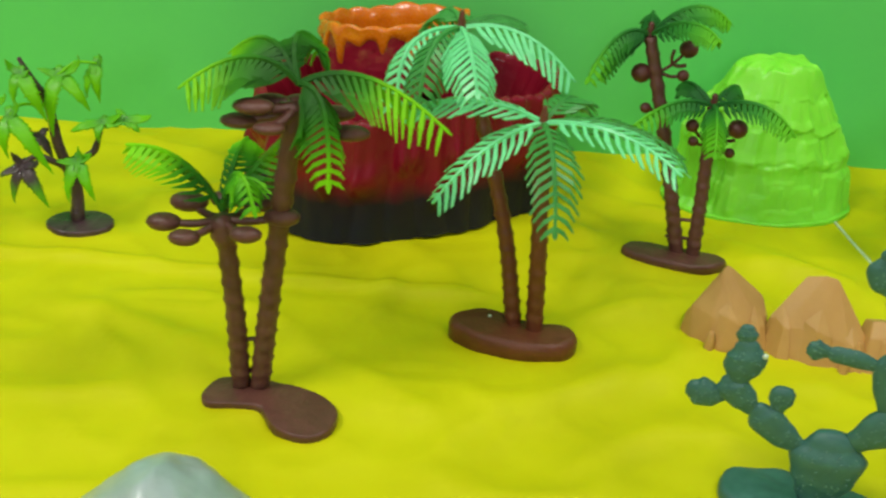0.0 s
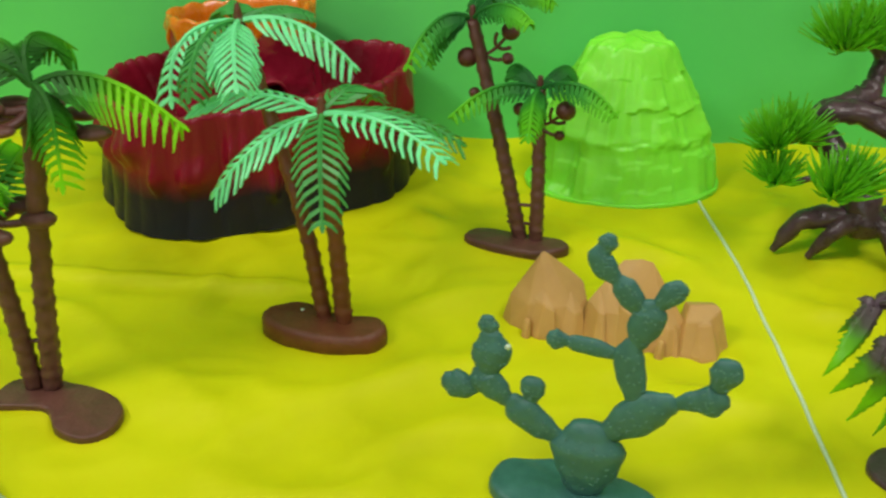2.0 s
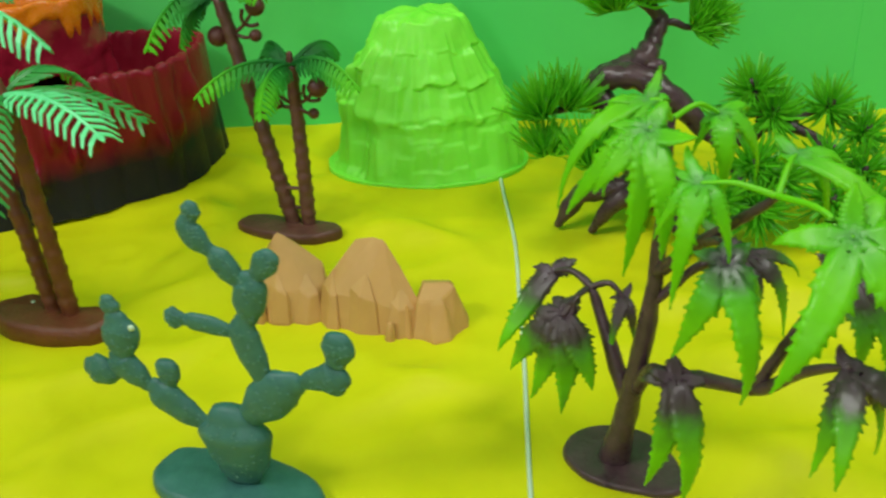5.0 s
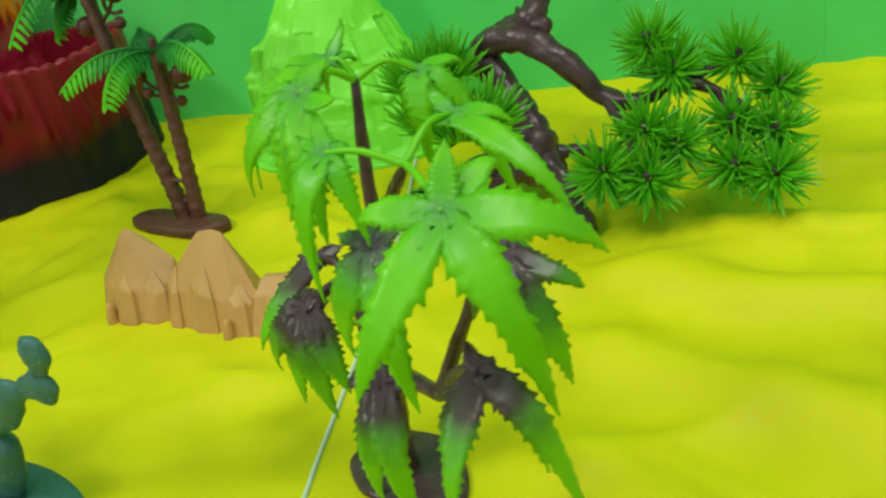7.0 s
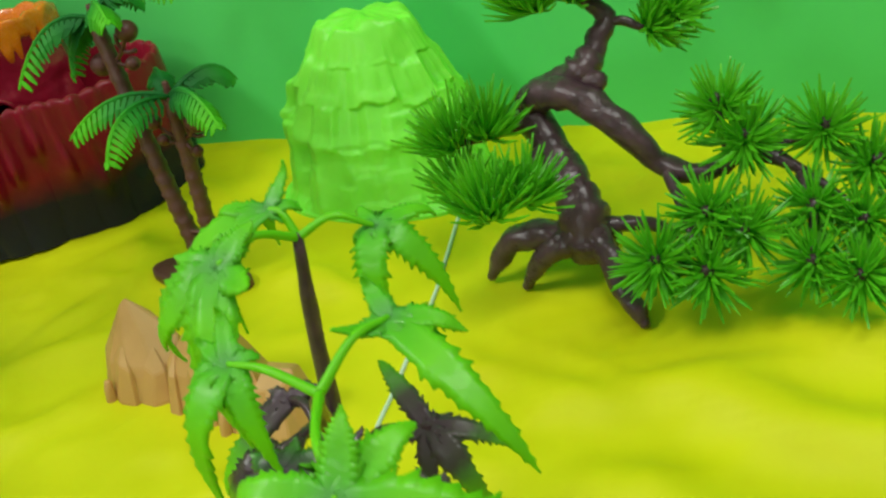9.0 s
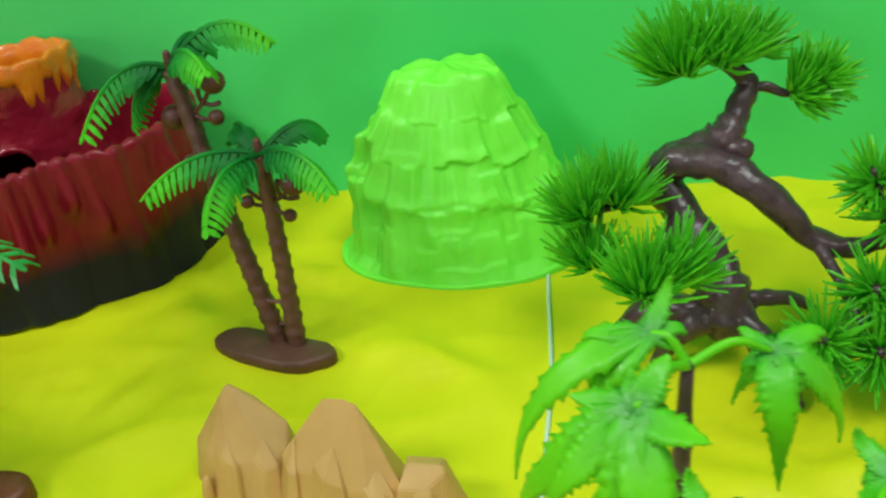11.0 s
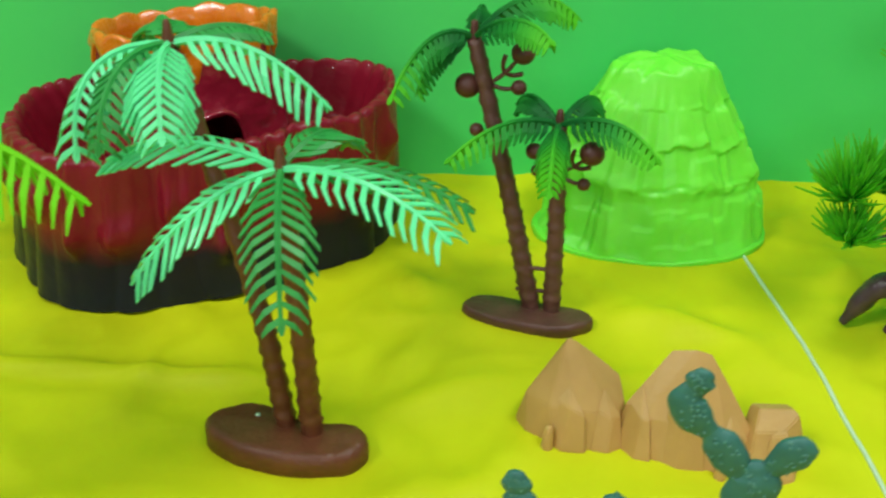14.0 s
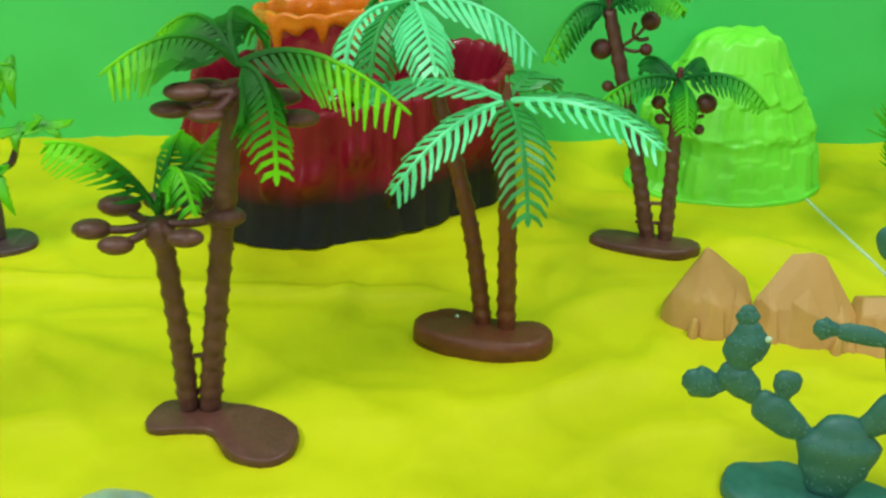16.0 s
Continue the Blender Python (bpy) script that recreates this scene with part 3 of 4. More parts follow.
def rocks():
    r = thing("toy_rocks", (5.7, -7.2, 0), "tan orange faceted plastic rock ridge with three peaks", "toy rock")
    # each peak: its main block, then the low blocks that lean on its front
    first = [
        ([(1.5, -6.25), (1.75, -6.9), (2.5, -7.5), (3.3, -7.75), (4.4, -7.65), (4.95, -6.8), (4.3, -5.2), (1.9, -5.2)],
         [(2.95, -5.95, 2.85), (2.8, -6.15, 2.65), (3.55, -5.8, 2.3), (4.55, -6.1, 1.6), (1.75, -6.35, 1.1), (2.4, -7.1, 1.1), (3.2, -7.35, 1.15), (4.2, -7.25, 0.95), (4.65, -6.7, 1.1)]),
        ([(2.2, -7.3), (2.75, -7.75), (3.45, -7.85), (3.7, -7.1)], [(2.5, -6.95, 1.3), (3.0, -7.4, 1.25), (3.4, -7.5, 1.05), (2.95, -6.75, 1.8)]),
        ([(3.6, -7.75), (4.1, -7.85), (4.6, -7.6), (4.6, -7.0)], [(3.8, -7.3, 1.15), (4.2, -7.45, 0.9), (4.5, -7.2, 0.95), (4.0, -6.7, 1.6)])]
    second = [
        ([(4.35, -7.0), (4.8, -7.9), (5.7, -8.3), (6.6, -8.55), (7.6, -8.75), (8.5, -8.0), (7.8, -6.1), (5.2, -6.0)],
         [(5.75, -6.6, 2.6), (5.95, -6.5, 2.8), (6.6, -6.75, 3.0), (7.0, -6.9, 2.95), (4.65, -7.1, 1.3), (5.0, -7.6, 1.15), (6.2, -8.0, 1.25), (7.4, -8.35, 0.95), (8.2, -7.9, 1.0), (7.55, -7.3, 2.1)]),
        ([(5.5, -8.15), (6.0, -8.55), (6.8, -8.65), (7.0, -7.9)], [(5.75, -7.7, 1.5), (6.15, -8.15, 1.35), (6.7, -8.25, 1.15), (6.4, -7.5, 2.0)]),
        ([(4.4, -7.4), (4.85, -8.1), (5.3, -8.25), (5.4, -7.5)], [(4.75, -7.25, 1.4), (5.0, -7.75, 1.2), (5.25, -7.8, 1.15), (5.1, -7.0, 1.85)]),
        ([(7.0, -8.65), (7.5, -8.85), (8.2, -8.55), (8.3, -7.8)], [(7.2, -8.2, 1.15), (7.55, -8.45, 0.95), (8.05, -8.2, 0.9), (7.5, -7.6, 1.7)])]
    third = [
        ([(8.0, -8.75), (8.75, -8.9), (9.4, -8.65), (9.95, -8.05), (9.95, -7.5), (9.3, -7.0), (8.2, -7.0), (7.75, -8.1)],
         [(8.2, -8.25, 1.2), (9.0, -8.3, 1.25), (9.5, -7.95, 1.6), (9.35, -7.8, 1.7), (8.4, -7.7, 1.62), (8.3, -7.2, 1.45), (9.35, -7.3, 1.5)]),
        ([(8.35, -8.8), (8.8, -9.1), (9.35, -8.95), (9.6, -8.4), (8.8, -8.0)], [(8.6, -8.4, 1.15), (9.15, -8.35, 1.2), (9.0, -8.1, 1.4)]),
        ([(7.45, -8.6), (7.95, -8.85), (8.15, -8.3), (7.6, -8.1)], [(7.85, -8.3, 1.15), (7.7, -8.2, 1.0)])]
    for chunks in (first, second, third):
        bm = bmesh.new()
        for foot, top in chunks:
            chunk(bm, foot, top)
        bmesh.ops.dissolve_limit(bm, angle_limit=0.06, verts=bm.verts, edges=bm.edges)
        bmesh.ops.bevel(bm, geom=[e for e in bm.edges if e.is_manifold and e.calc_face_angle(0) > 0.15], offset=0.035, segments=2, affect="EDGES", clamp_overlap=True)
        part("rock_peak", bm, M_ROCK, r, smooth=False)
    for x, y in ((2.33, -7.6), (7.2, -8.85)):
        bm = bmesh.new()
        tube(bm, [(x, y, -0.2), (x + 0.03, y + 0.03, 0.3), (x + 0.05, y + 0.1, 0.62)], [0.2, 0.17, 0.12], n=6, seg=8)
        part("nub", bm, M_ROCK, r)


rocks()


# ---- cactus ----
def cactus():
    c = thing("toy_cactus", (3.7, -16.4, 0), "dark bluish green plastic prickly pear cactus on a flat base", "toy cactus")
    bm = bmesh.new()
    slab(bm, outline_of([(0.85, -16.0), (1.2, -15.1), (2.2, -14.95), (3.4, -15.05), (4.8, -15.65), (5.9, -16.5), (6.2, -17.4), (5.2, -18.1), (3.0, -17.6), (1.4, -16.9)]), -0.3, 0.45, lip=0.2)
    part("base", bm, M_CACTUS, c)
    face = Vector((0.27, 1, 0.02)).normalized()

    dots = bmesh.new()

    def limb(pts, radii, name="pad"):
        bm = bmesh.new()
        radii = [max(radii[0], 0.68 * radii[1])] + [1.14 * r for r in radii[1:-1]] + [max(radii[-1], 0.68 * radii[-2])]
        way = [Vector((x, -15.45 - 0.27 * x - 0.02 * z, z)) for x, z in pts]
        tube(bm, way, radii, n=4 * len(pts) + 4, seg=16, flat=0.46, flat_dir=face)
        part(name, bm, M_CACTUS, c)
        line = smooth_line(way, 40)
        for k in range(int(9 + 26 * max(radii))):
            i = random.randrange(3, 37)
            p, s = line[i]
            j = min(int(s), len(radii) - 2)
            r = radii[j] + (radii[j + 1] - radii[j]) * (s - j)
            u = random.uniform(-0.85, 0.85)
            d = (line[i + 1][0] - p).cross(face).normalized()
            ball(dots, p + d * u * r - face * 0.47 * r * math.sqrt(1 - u * u), 0.03, seg=6)

    limb([(3.68, 0.68), (3.73, 1.45), (3.72, 2.23), (3.7, 2.83)], [0.65, 0.87, 1.03, 0.72], "stem")
    limb([(2.83, 2.39), (2.27, 2.73), (1.71, 3.19), (1.43, 3.48)], [0.2, 0.43, 0.5, 0.3])
    limb([(1.26, 3.44), (0.93, 3.79), (0.59, 4.13), (0.48, 4.37)], [0.23, 0.41, 0.46, 0.3])
    limb([(0.68, 4.42), (0.71, 4.88), (0.78, 5.26), (0.72, 5.72)], [0.33, 0.5, 0.53, 0.29])
    limb([(0.68, 5.71), (0.64, 6.06), (0.61, 6.29)], [0.16, 0.29, 0.22])
    limb([(0.34, 3.76), (-0.0, 3.7), (-0.31, 3.73), (-0.51, 3.77)], [0.24, 0.42, 0.47, 0.36])
    limb([(1.97, 3.62), (2.0, 3.98), (2.01, 4.27)], [0.2, 0.33, 0.38])
    limb([(4.3, 2.98), (4.9, 3.64), (5.36, 4.13), (5.84, 4.45)], [0.36, 0.58, 0.56, 0.19])
    limb([(5.99, 4.45), (6.43, 4.67), (6.91, 4.79), (7.19, 4.9)], [0.13, 0.31, 0.48, 0.34])
    limb([(7.03, 5.29), (7.15, 5.8), (7.17, 6.09)], [0.22, 0.42, 0.4])
    limb([(4.88, 4.42), (4.69, 5.18), (4.57, 5.83), (4.66, 6.33)], [0.32, 0.39, 0.4, 0.28])
    limb([(4.38, 5.79), (3.68, 5.93), (3.14, 5.97), (2.83, 6.0)], [0.16, 0.26, 0.25, 0.16])
    limb([(2.83, 6.01), (2.56, 6.0), (2.44, 6.01)], [0.18, 0.32, 0.28])
    limb([(4.75, 6.31), (4.86, 6.85), (4.98, 7.33), (4.92, 7.68)], [0.25, 0.42, 0.42, 0.24])
    limb([(5.14, 7.64), (5.49, 8.15), (5.66, 8.36)], [0.21, 0.32, 0.29])
    limb([(4.72, 7.37), (4.45, 7.77), (4.24, 8.09), (4.04, 8.31)], [0.21, 0.33, 0.33, 0.18])
    limb([(4.01, 8.31), (3.7, 8.6), (3.54, 8.92), (3.57, 9.22)], [0.15, 0.33, 0.32, 0.18])
    limb([(3.64, 9.12), (3.7, 9.42), (3.75, 9.58)], [0.13, 0.25, 0.2])
    # pale prickle dots
    bm2 = bmesh.new()
    ball(bm2, (1.22, -16.02, 5.5), 0.1, (1, 0.7, 1), 8)
    part("paint_fleck", bm2, M_WHITE, c, "white fleck")
    part("dotting", dots, M_PRICKLE, c, "pale raised dots")


cactus()


# ---- grey rock ----
def grey_rock():
    r = thing("toy_boulder", (-16.1, -18.6, 0), "shiny bluish grey plastic boulder", "toy rock")
    bm = bmesh.new()
    ball(bm, (-16.2, -18.4, -0.3), 1.0, (2.95, 2.2, 2.45), 48, 0.05)
    for v in bm.verts:
        v.co.x = -16.3 + (v.co.x + 16.2) * (1 - 0.22 * max(0, v.co.z))
    for v in bm.verts:
        v.co += Vector((0, 0, 0.15)) * noise.noise(v.co * 0.7) + (v.co - Vector((-16.1, -18.6, 0))).normalized() * 0.05 * noise.noise(v.co * 2.5)
    bmesh.ops.delete(bm, geom=[v for v in bm.verts if v.co.z < -0.35], context="VERTS")
    part("boulder", bm, M_GREY, r)


grey_rock()


# ---- palms ----
def pods(parent, centre, spots, mat, stalk=0.08, r=0.35, squash=(1, 1, 0.6), twigs=False):
    for spot in spots:
        p, size = spot[:3], spot[3] if len(spot) > 3 else r
        bm = bmesh.new()
        ball(bm, p, size * random.uniform(0.94, 1.06), squash, 14)
        part("coconut", bm, mat, parent, at=p)
        bm = bmesh.new()
        c = Vector(centre)
        tube(bm, [c, (c + Vector(p)) / 2 + Vector((0, 0, -0.12)), p], [stalk, stalk, stalk * 0.9], n=6, seg=6)
        part("stalk", bm, mat, parent)
        if twigs and size > 0.35:
            d = Vector(p) - c
            fork = c + d * 0.45 + Vector((0, 0, -0.08))
            for out in (Vector((0.45 * d.x, 0, -0.1)), Vector((-0.1 * d.x, 0, 0.5))):
                bm = bmesh.new()
                tube(bm, [fork, fork + out * 0.6 + Vector((0, 0, -0.04)), fork + out + Vector((0.1 * d.x, 0, 0.06))], [stalk, stalk, stalk * 1.15], n=6, seg=6)
                part("twig", bm, mat, parent)


def palm_a():
    p = thing("toy_palm", (-14.6, -12.0, 0), "brown plastic twin palm with pods and yellow tipped green fronds", "toy palm", "palms on the cloth")
    bm = bmesh.new()
    slab(bm, outline_of([(-16.35, -12.0), (-15.9, -11.25), (-14.9, -11.15), (-13.8, -11.35), (-12.3, -11.9), (-11.6, -12.9), (-11.9, -14.0), (-12.8, -14.3), (-13.7, -13.75), (-14.25, -12.85), (-15.2, -12.7), (-16.1, -12.65)]), -0.3, 0.19, lip=0.1)
    part("base", bm, M_BROWN, p)
    trunk(p, [(-15.1, -11.6, 0.2), (-15.15, -11.8, 3.2), (-15.35, -12, 6.7)], 0.33, 0.3, M_BROWN, 10)
    trunk(p, [(-14.45, -11.6, 0.2), (-13.85, -11.9, 5), (-13.05, -12, 11.0)], 0.35, 0.31, M_BROWN, 15)
    bm = bmesh.new()
    tube(bm, [(-15.1, -11.7, 2.1), (-14.7, -11.7, 2.2), (-14.3, -11.7, 2.2)], [0.09] * 3, n=4, seg=6)
    part("rung", bm, M_BROWN, p)
    bm = bmesh.new()
    tube(bm, [(-15.35, -12, 6.0), (-15.35, -12, 6.4), (-15.38, -12, 6.9)], [0.3, 0.46, 0.4], n=8, seg=12)
    part("crown_cup", bm, M_BROWN, p)
    c = Vector((-15.4, -12, 7.3))
    for mid, tip, ln, w in (((-16.5, -12.2, 9.0), (-17.9, -12.5, 9.6), 0.95, 0.17), ((-14.7, -12.8, 9.0), (-14.1, -13.6, 8.1), 0.8, 0.15), ((-14.4, -11.6, 8.6), (-13.4, -11.2, 9.7), 0.8, 0.15), ((-15.1, -11.0, 8.6), (-14.9, -10.0, 8.9), 0.8, 0.15)):
        frond(p, M_FROND_A2, c, mid, tip, 12, ln * 1.05, w * 0.55, lean=0.7, sag=0.75, blunt=0.2)
    pods(p, c - Vector((0, 0, 0.35)), [(-17.25, -12.0, 6.75), (-16.5, -12.6, 6.55, 0.36), (-13.5, -12.1, 7.2), (-14.5, -13.0, 7.0, 0.36), (-16.6, -11.2, 7.1), (-14.4, -11.0, 7.1), (-15.5, -10.7, 7.0, 0.36)], M_BROWN, 0.14, 0.42, (1.45, 0.9, 0.75))
    c = Vector((-12.95, -12, 11.65))
    for mid, tip, ln in (((-14.4, -12.2, 12.45), (-16.25, -12.5, 11.6), 0.95), ((-13.1, -11.0, 12.8), (-12.4, -9.7, 12.0), 0.95), ((-12.15, -12.9, 11.3), (-11.9, -13.6, 9.1), 1.0), ((-10.9, -12.0, 11.95), (-8.5, -12.2, 10.5), 1.0), ((-13.9, -11.0, 12.6), (-15.2, -10.2, 11.9), 0.9)):
        frond(p, M_FROND_A, c, mid, tip, 16, ln * 1.2, 0.085, lean=0.78, sag=0.95, blunt=0.3)
    pods(p, c - Vector((0, 0, 0.7)), [(-14.7, -12.2, 10.45, 0.46), (-14.2, -12.6, 11.1, 0.5), (-11.4, -11.9, 10.1), (-11.9, -11.1, 10.4), (-13.9, -11.2, 10.7, 0.48), (-13.0, -10.8, 10.6), (-13.7, -13.0, 10.6, 0.4)], M_BROWN, 0.17, 0.45, (1.3, 0.8, 0.5))


palm_a()


def palm_b():
    p = thing("toy_palm", (-5.4, -7.2, 0), "reddish brown plastic twin palm with pale mint fronds", "toy palm", "palms on the cloth")
    bm = bmesh.new()
    slab(bm, outline_of([(-7.8, -7.4), (-7.35, -6.75), (-6.3, -6.6), (-5.2, -7.1), (-4.2, -7.45), (-3.2, -7.6), (-2.9, -8.3), (-3.6, -9.0), (-5.3, -9.05), (-7.0, -8.4)]), -0.3, 0.7, lip=0.32)
    part("base", bm, M_BROWN_B, p)
    bm = bmesh.new()
    slab(bm, [(-6.24 + 0.09 * math.cos(k), -7.25 + 0.09 * math.sin(k)) for k in (0.2, 1.1, 2.3, 3.3, 4.4, 5.5)], 0.68, 0.745, lip=0.02)
    part("paint_fleck", bm, M_WHITE, p, "small white fleck on the base")
    trunk(p, [(-5.3, -7.6, 0.5), (-6.1, -7.0, 5.0), (-8.0, -5.7, 11.4)], 0.31, 0.25, M_BROWN_B, 16)
    trunk(p, [(-4.55, -7.9, 0.5), (-4.75, -7.8, 4.5), (-5.05, -7.6, 8.9)], 0.33, 0.26, M_BROWN_B, 12)
    c = Vector((-5.05, -7.6, 9.0))
    for mid, tip, ln in (((-6.95, -8.5, 8.35), (-8.65, -9.15, 6.6), 1.1), ((-7.4, -7.1, 9.45), (-9.6, -6.7, 8.8), 1.05), ((-4.85, -9.8, 8.55), (-4.7, -11.15, 6.55), 1.0), ((-2.8, -9.1, 9.4), (-0.85, -10.45, 8.7), 1.1), ((-2.5, -8.1, 9.25), (-0.25, -8.3, 8.3), 0.95), ((-4.1, -6.4, 9.5), (-3.4, -5.3, 8.6), 0.85)):
        frond(p, M_FROND_B if ln in (1.1, 1.05) else M_FROND_B_SHADE, c, mid, tip, 12, ln, 0.1, lean=0.72, sag=0.12, label="" if ln in (1.1, 1.05) else "mint frond coloured darker green for its shade", blunt=0.6)
    bm = bmesh.new()
    tube(bm, [c - Vector((0, 0, 0.4)), c, c + Vector((0, 0, 0.6))], [0.25, 0.2, 0.08], n=5, seg=8)
    part("bud", bm, M_BROWN_B, p)
    c = Vector((-8.05, -5.6, 11.55))
    for mid, tip, ln in (((-9.75, -6.7, 11.2), (-10.1, -7.8, 9.35), 1.05), ((-7.8, -7.7, 11.6), (-7.5, -9.3, 10.55), 1.05), ((-5.95, -5.7, 11.5), (-4.0, -5.9, 10.05), 1.05), ((-8.5, -4.3, 11.8), (-9.4, -3.1, 10.5), 1.0), ((-6.9, -4.7, 11.75), (-5.7, -4.0, 11.3), 0.55), ((-9.0, -7.2, 11.35), (-9.4, -8.2, 9.7), 1.04)):
        frond(p, M_FROND_B if ln in (1.1, 1.05) else M_FROND_B_SHADE, c, mid, tip, 12, ln, 0.1, lean=0.72, sag=0.5, label="" if ln in (1.1, 1.05) else "mint frond coloured darker green for its shade", blunt=0.6)
    bm = bmesh.new()
    tube(bm, [c - Vector((0, 0, 0.4)), c, c + Vector((0, 0, 0.6))], [0.25, 0.2, 0.08], n=5, seg=8)
    part("bud", bm, M_BROWN_B, p)


palm_b()


def palm_c():
    p = thing("toy_palm", (2.1, -0.1, 0), "dark brown plastic twin palm with green fronds and round coconuts", "toy palm", "palms on the cloth")
    bm = bmesh.new()
    slab(bm, outline_of([(-0.05, -0.6), (0.45, 0.05), (1.6, -0.05), (2.9, -0.4), (4.1, -0.75), (4.45, -1.35), (3.5, -2.0), (2.1, -1.85), (0.7, -1.35)]), -0.3, 0.4, lip=0.18)
    part("base", bm, M_BROWN, p)
    trunk(p, [(2.35, -0.65, 0.3), (1.4, 0.0, 4.4), (0.08, 1.2, 9.45)], 0.33, 0.27, M_BROWN, 16)
    trunk(p, [(3.03, -0.85, 0.3), (3.0, -0.45, 3.5), (2.9, 0.0, 7.0)], 0.31, 0.25, M_BROWN, 12)
    for z in (1.0, 1.9):
        bm = bmesh.new()
        tube(bm, [(1.8, -0.5, z), (2.4, -0.6, z), (3.03, -0.7, z)], [0.08] * 3, n=4, seg=6)
        part("rung", bm, M_BROWN, p)
    c = Vector((0.05, 1.25, 9.5))
    for mid, tip, ln in (((-1.4, 0.5, 9.6), (-2.6, -0.55, 7.95), 0.65), ((1.3, 0.0, 10.5), (2.35, -1.05, 10.15), 0.7), ((1.8, 1.5, 10.75), (3.45, 1.6, 10.05), 0.7), ((-1.05, 1.25, 9.1), (-1.8, 1.3, 7.45), 0.6), ((0.3, 2.5, 10.1), (0.6, 3.5, 9.2), 0.6)):
        frond(p, M_FROND_C, c, mid, tip, 14, ln * 1.05, 0.1, lean=0.6, sag=0.95)
    bm = bmesh.new()
    tube(bm, [c - Vector((0, 0, 0.3)), c, c + Vector((0, 0, 0.5))], [0.22, 0.16, 0.12], n=5, seg=8)
    part("bud", bm, M_COCO, p)
    pods(p, (0.6, 0.85, 8.05), [(-0.11, 1.0, 7.92, 0.42), (1.63, 0.66, 9.19, 0.42), (1.54, 0.5, 8.08, 0.25)], M_COCO, 0.075, 0.36, (1, 1, 0.95), True)
    pods(p, (1.0, 0.55, 6.6), [(0.22, 0.61, 6.52, 0.25)], M_COCO, 0.075, 0.25, (1, 1, 0.95))
    c = Vector((2.89, 0.0, 7.0))
    for mid, tip, ln in (((1.05, -0.6, 7.25), (-0.75, -1.2, 6.2), 0.65), ((2.5, -2.2, 7.4), (2.3, -3.6, 6.3), 0.7), ((4.5, -1.15, 7.6), (5.8, -2.05, 6.75), 0.7), ((2.1, 0.9, 7.6), (1.6, 1.35, 7.2), 0.6), ((3.9, 1.05, 7.55), (4.55, 1.7, 6.8), 0.6)):
        frond(p, M_FROND_C, c, mid, tip, 14, ln * 1.05, 0.1, lean=0.6, sag=0.95)
    bm = bmesh.new()
    tube(bm, [c - Vector((0, 0, 0.3)), c, c + Vector((0, 0, 0.5))], [0.22, 0.16, 0.12], n=5, seg=8)
    part("bud", bm, M_COCO, p)
    pods(p, (2.95, -0.2, 5.4), [(3.97, -0.5, 6.24, 0.4), (3.75, -0.75, 5.24, 0.22), (2.1, -0.3, 6.2, 0.3), (2.25, -0.3, 5.5, 0.22)], M_COCO, 0.075, 0.33, (1, 1, 0.95), True)


palm_c()


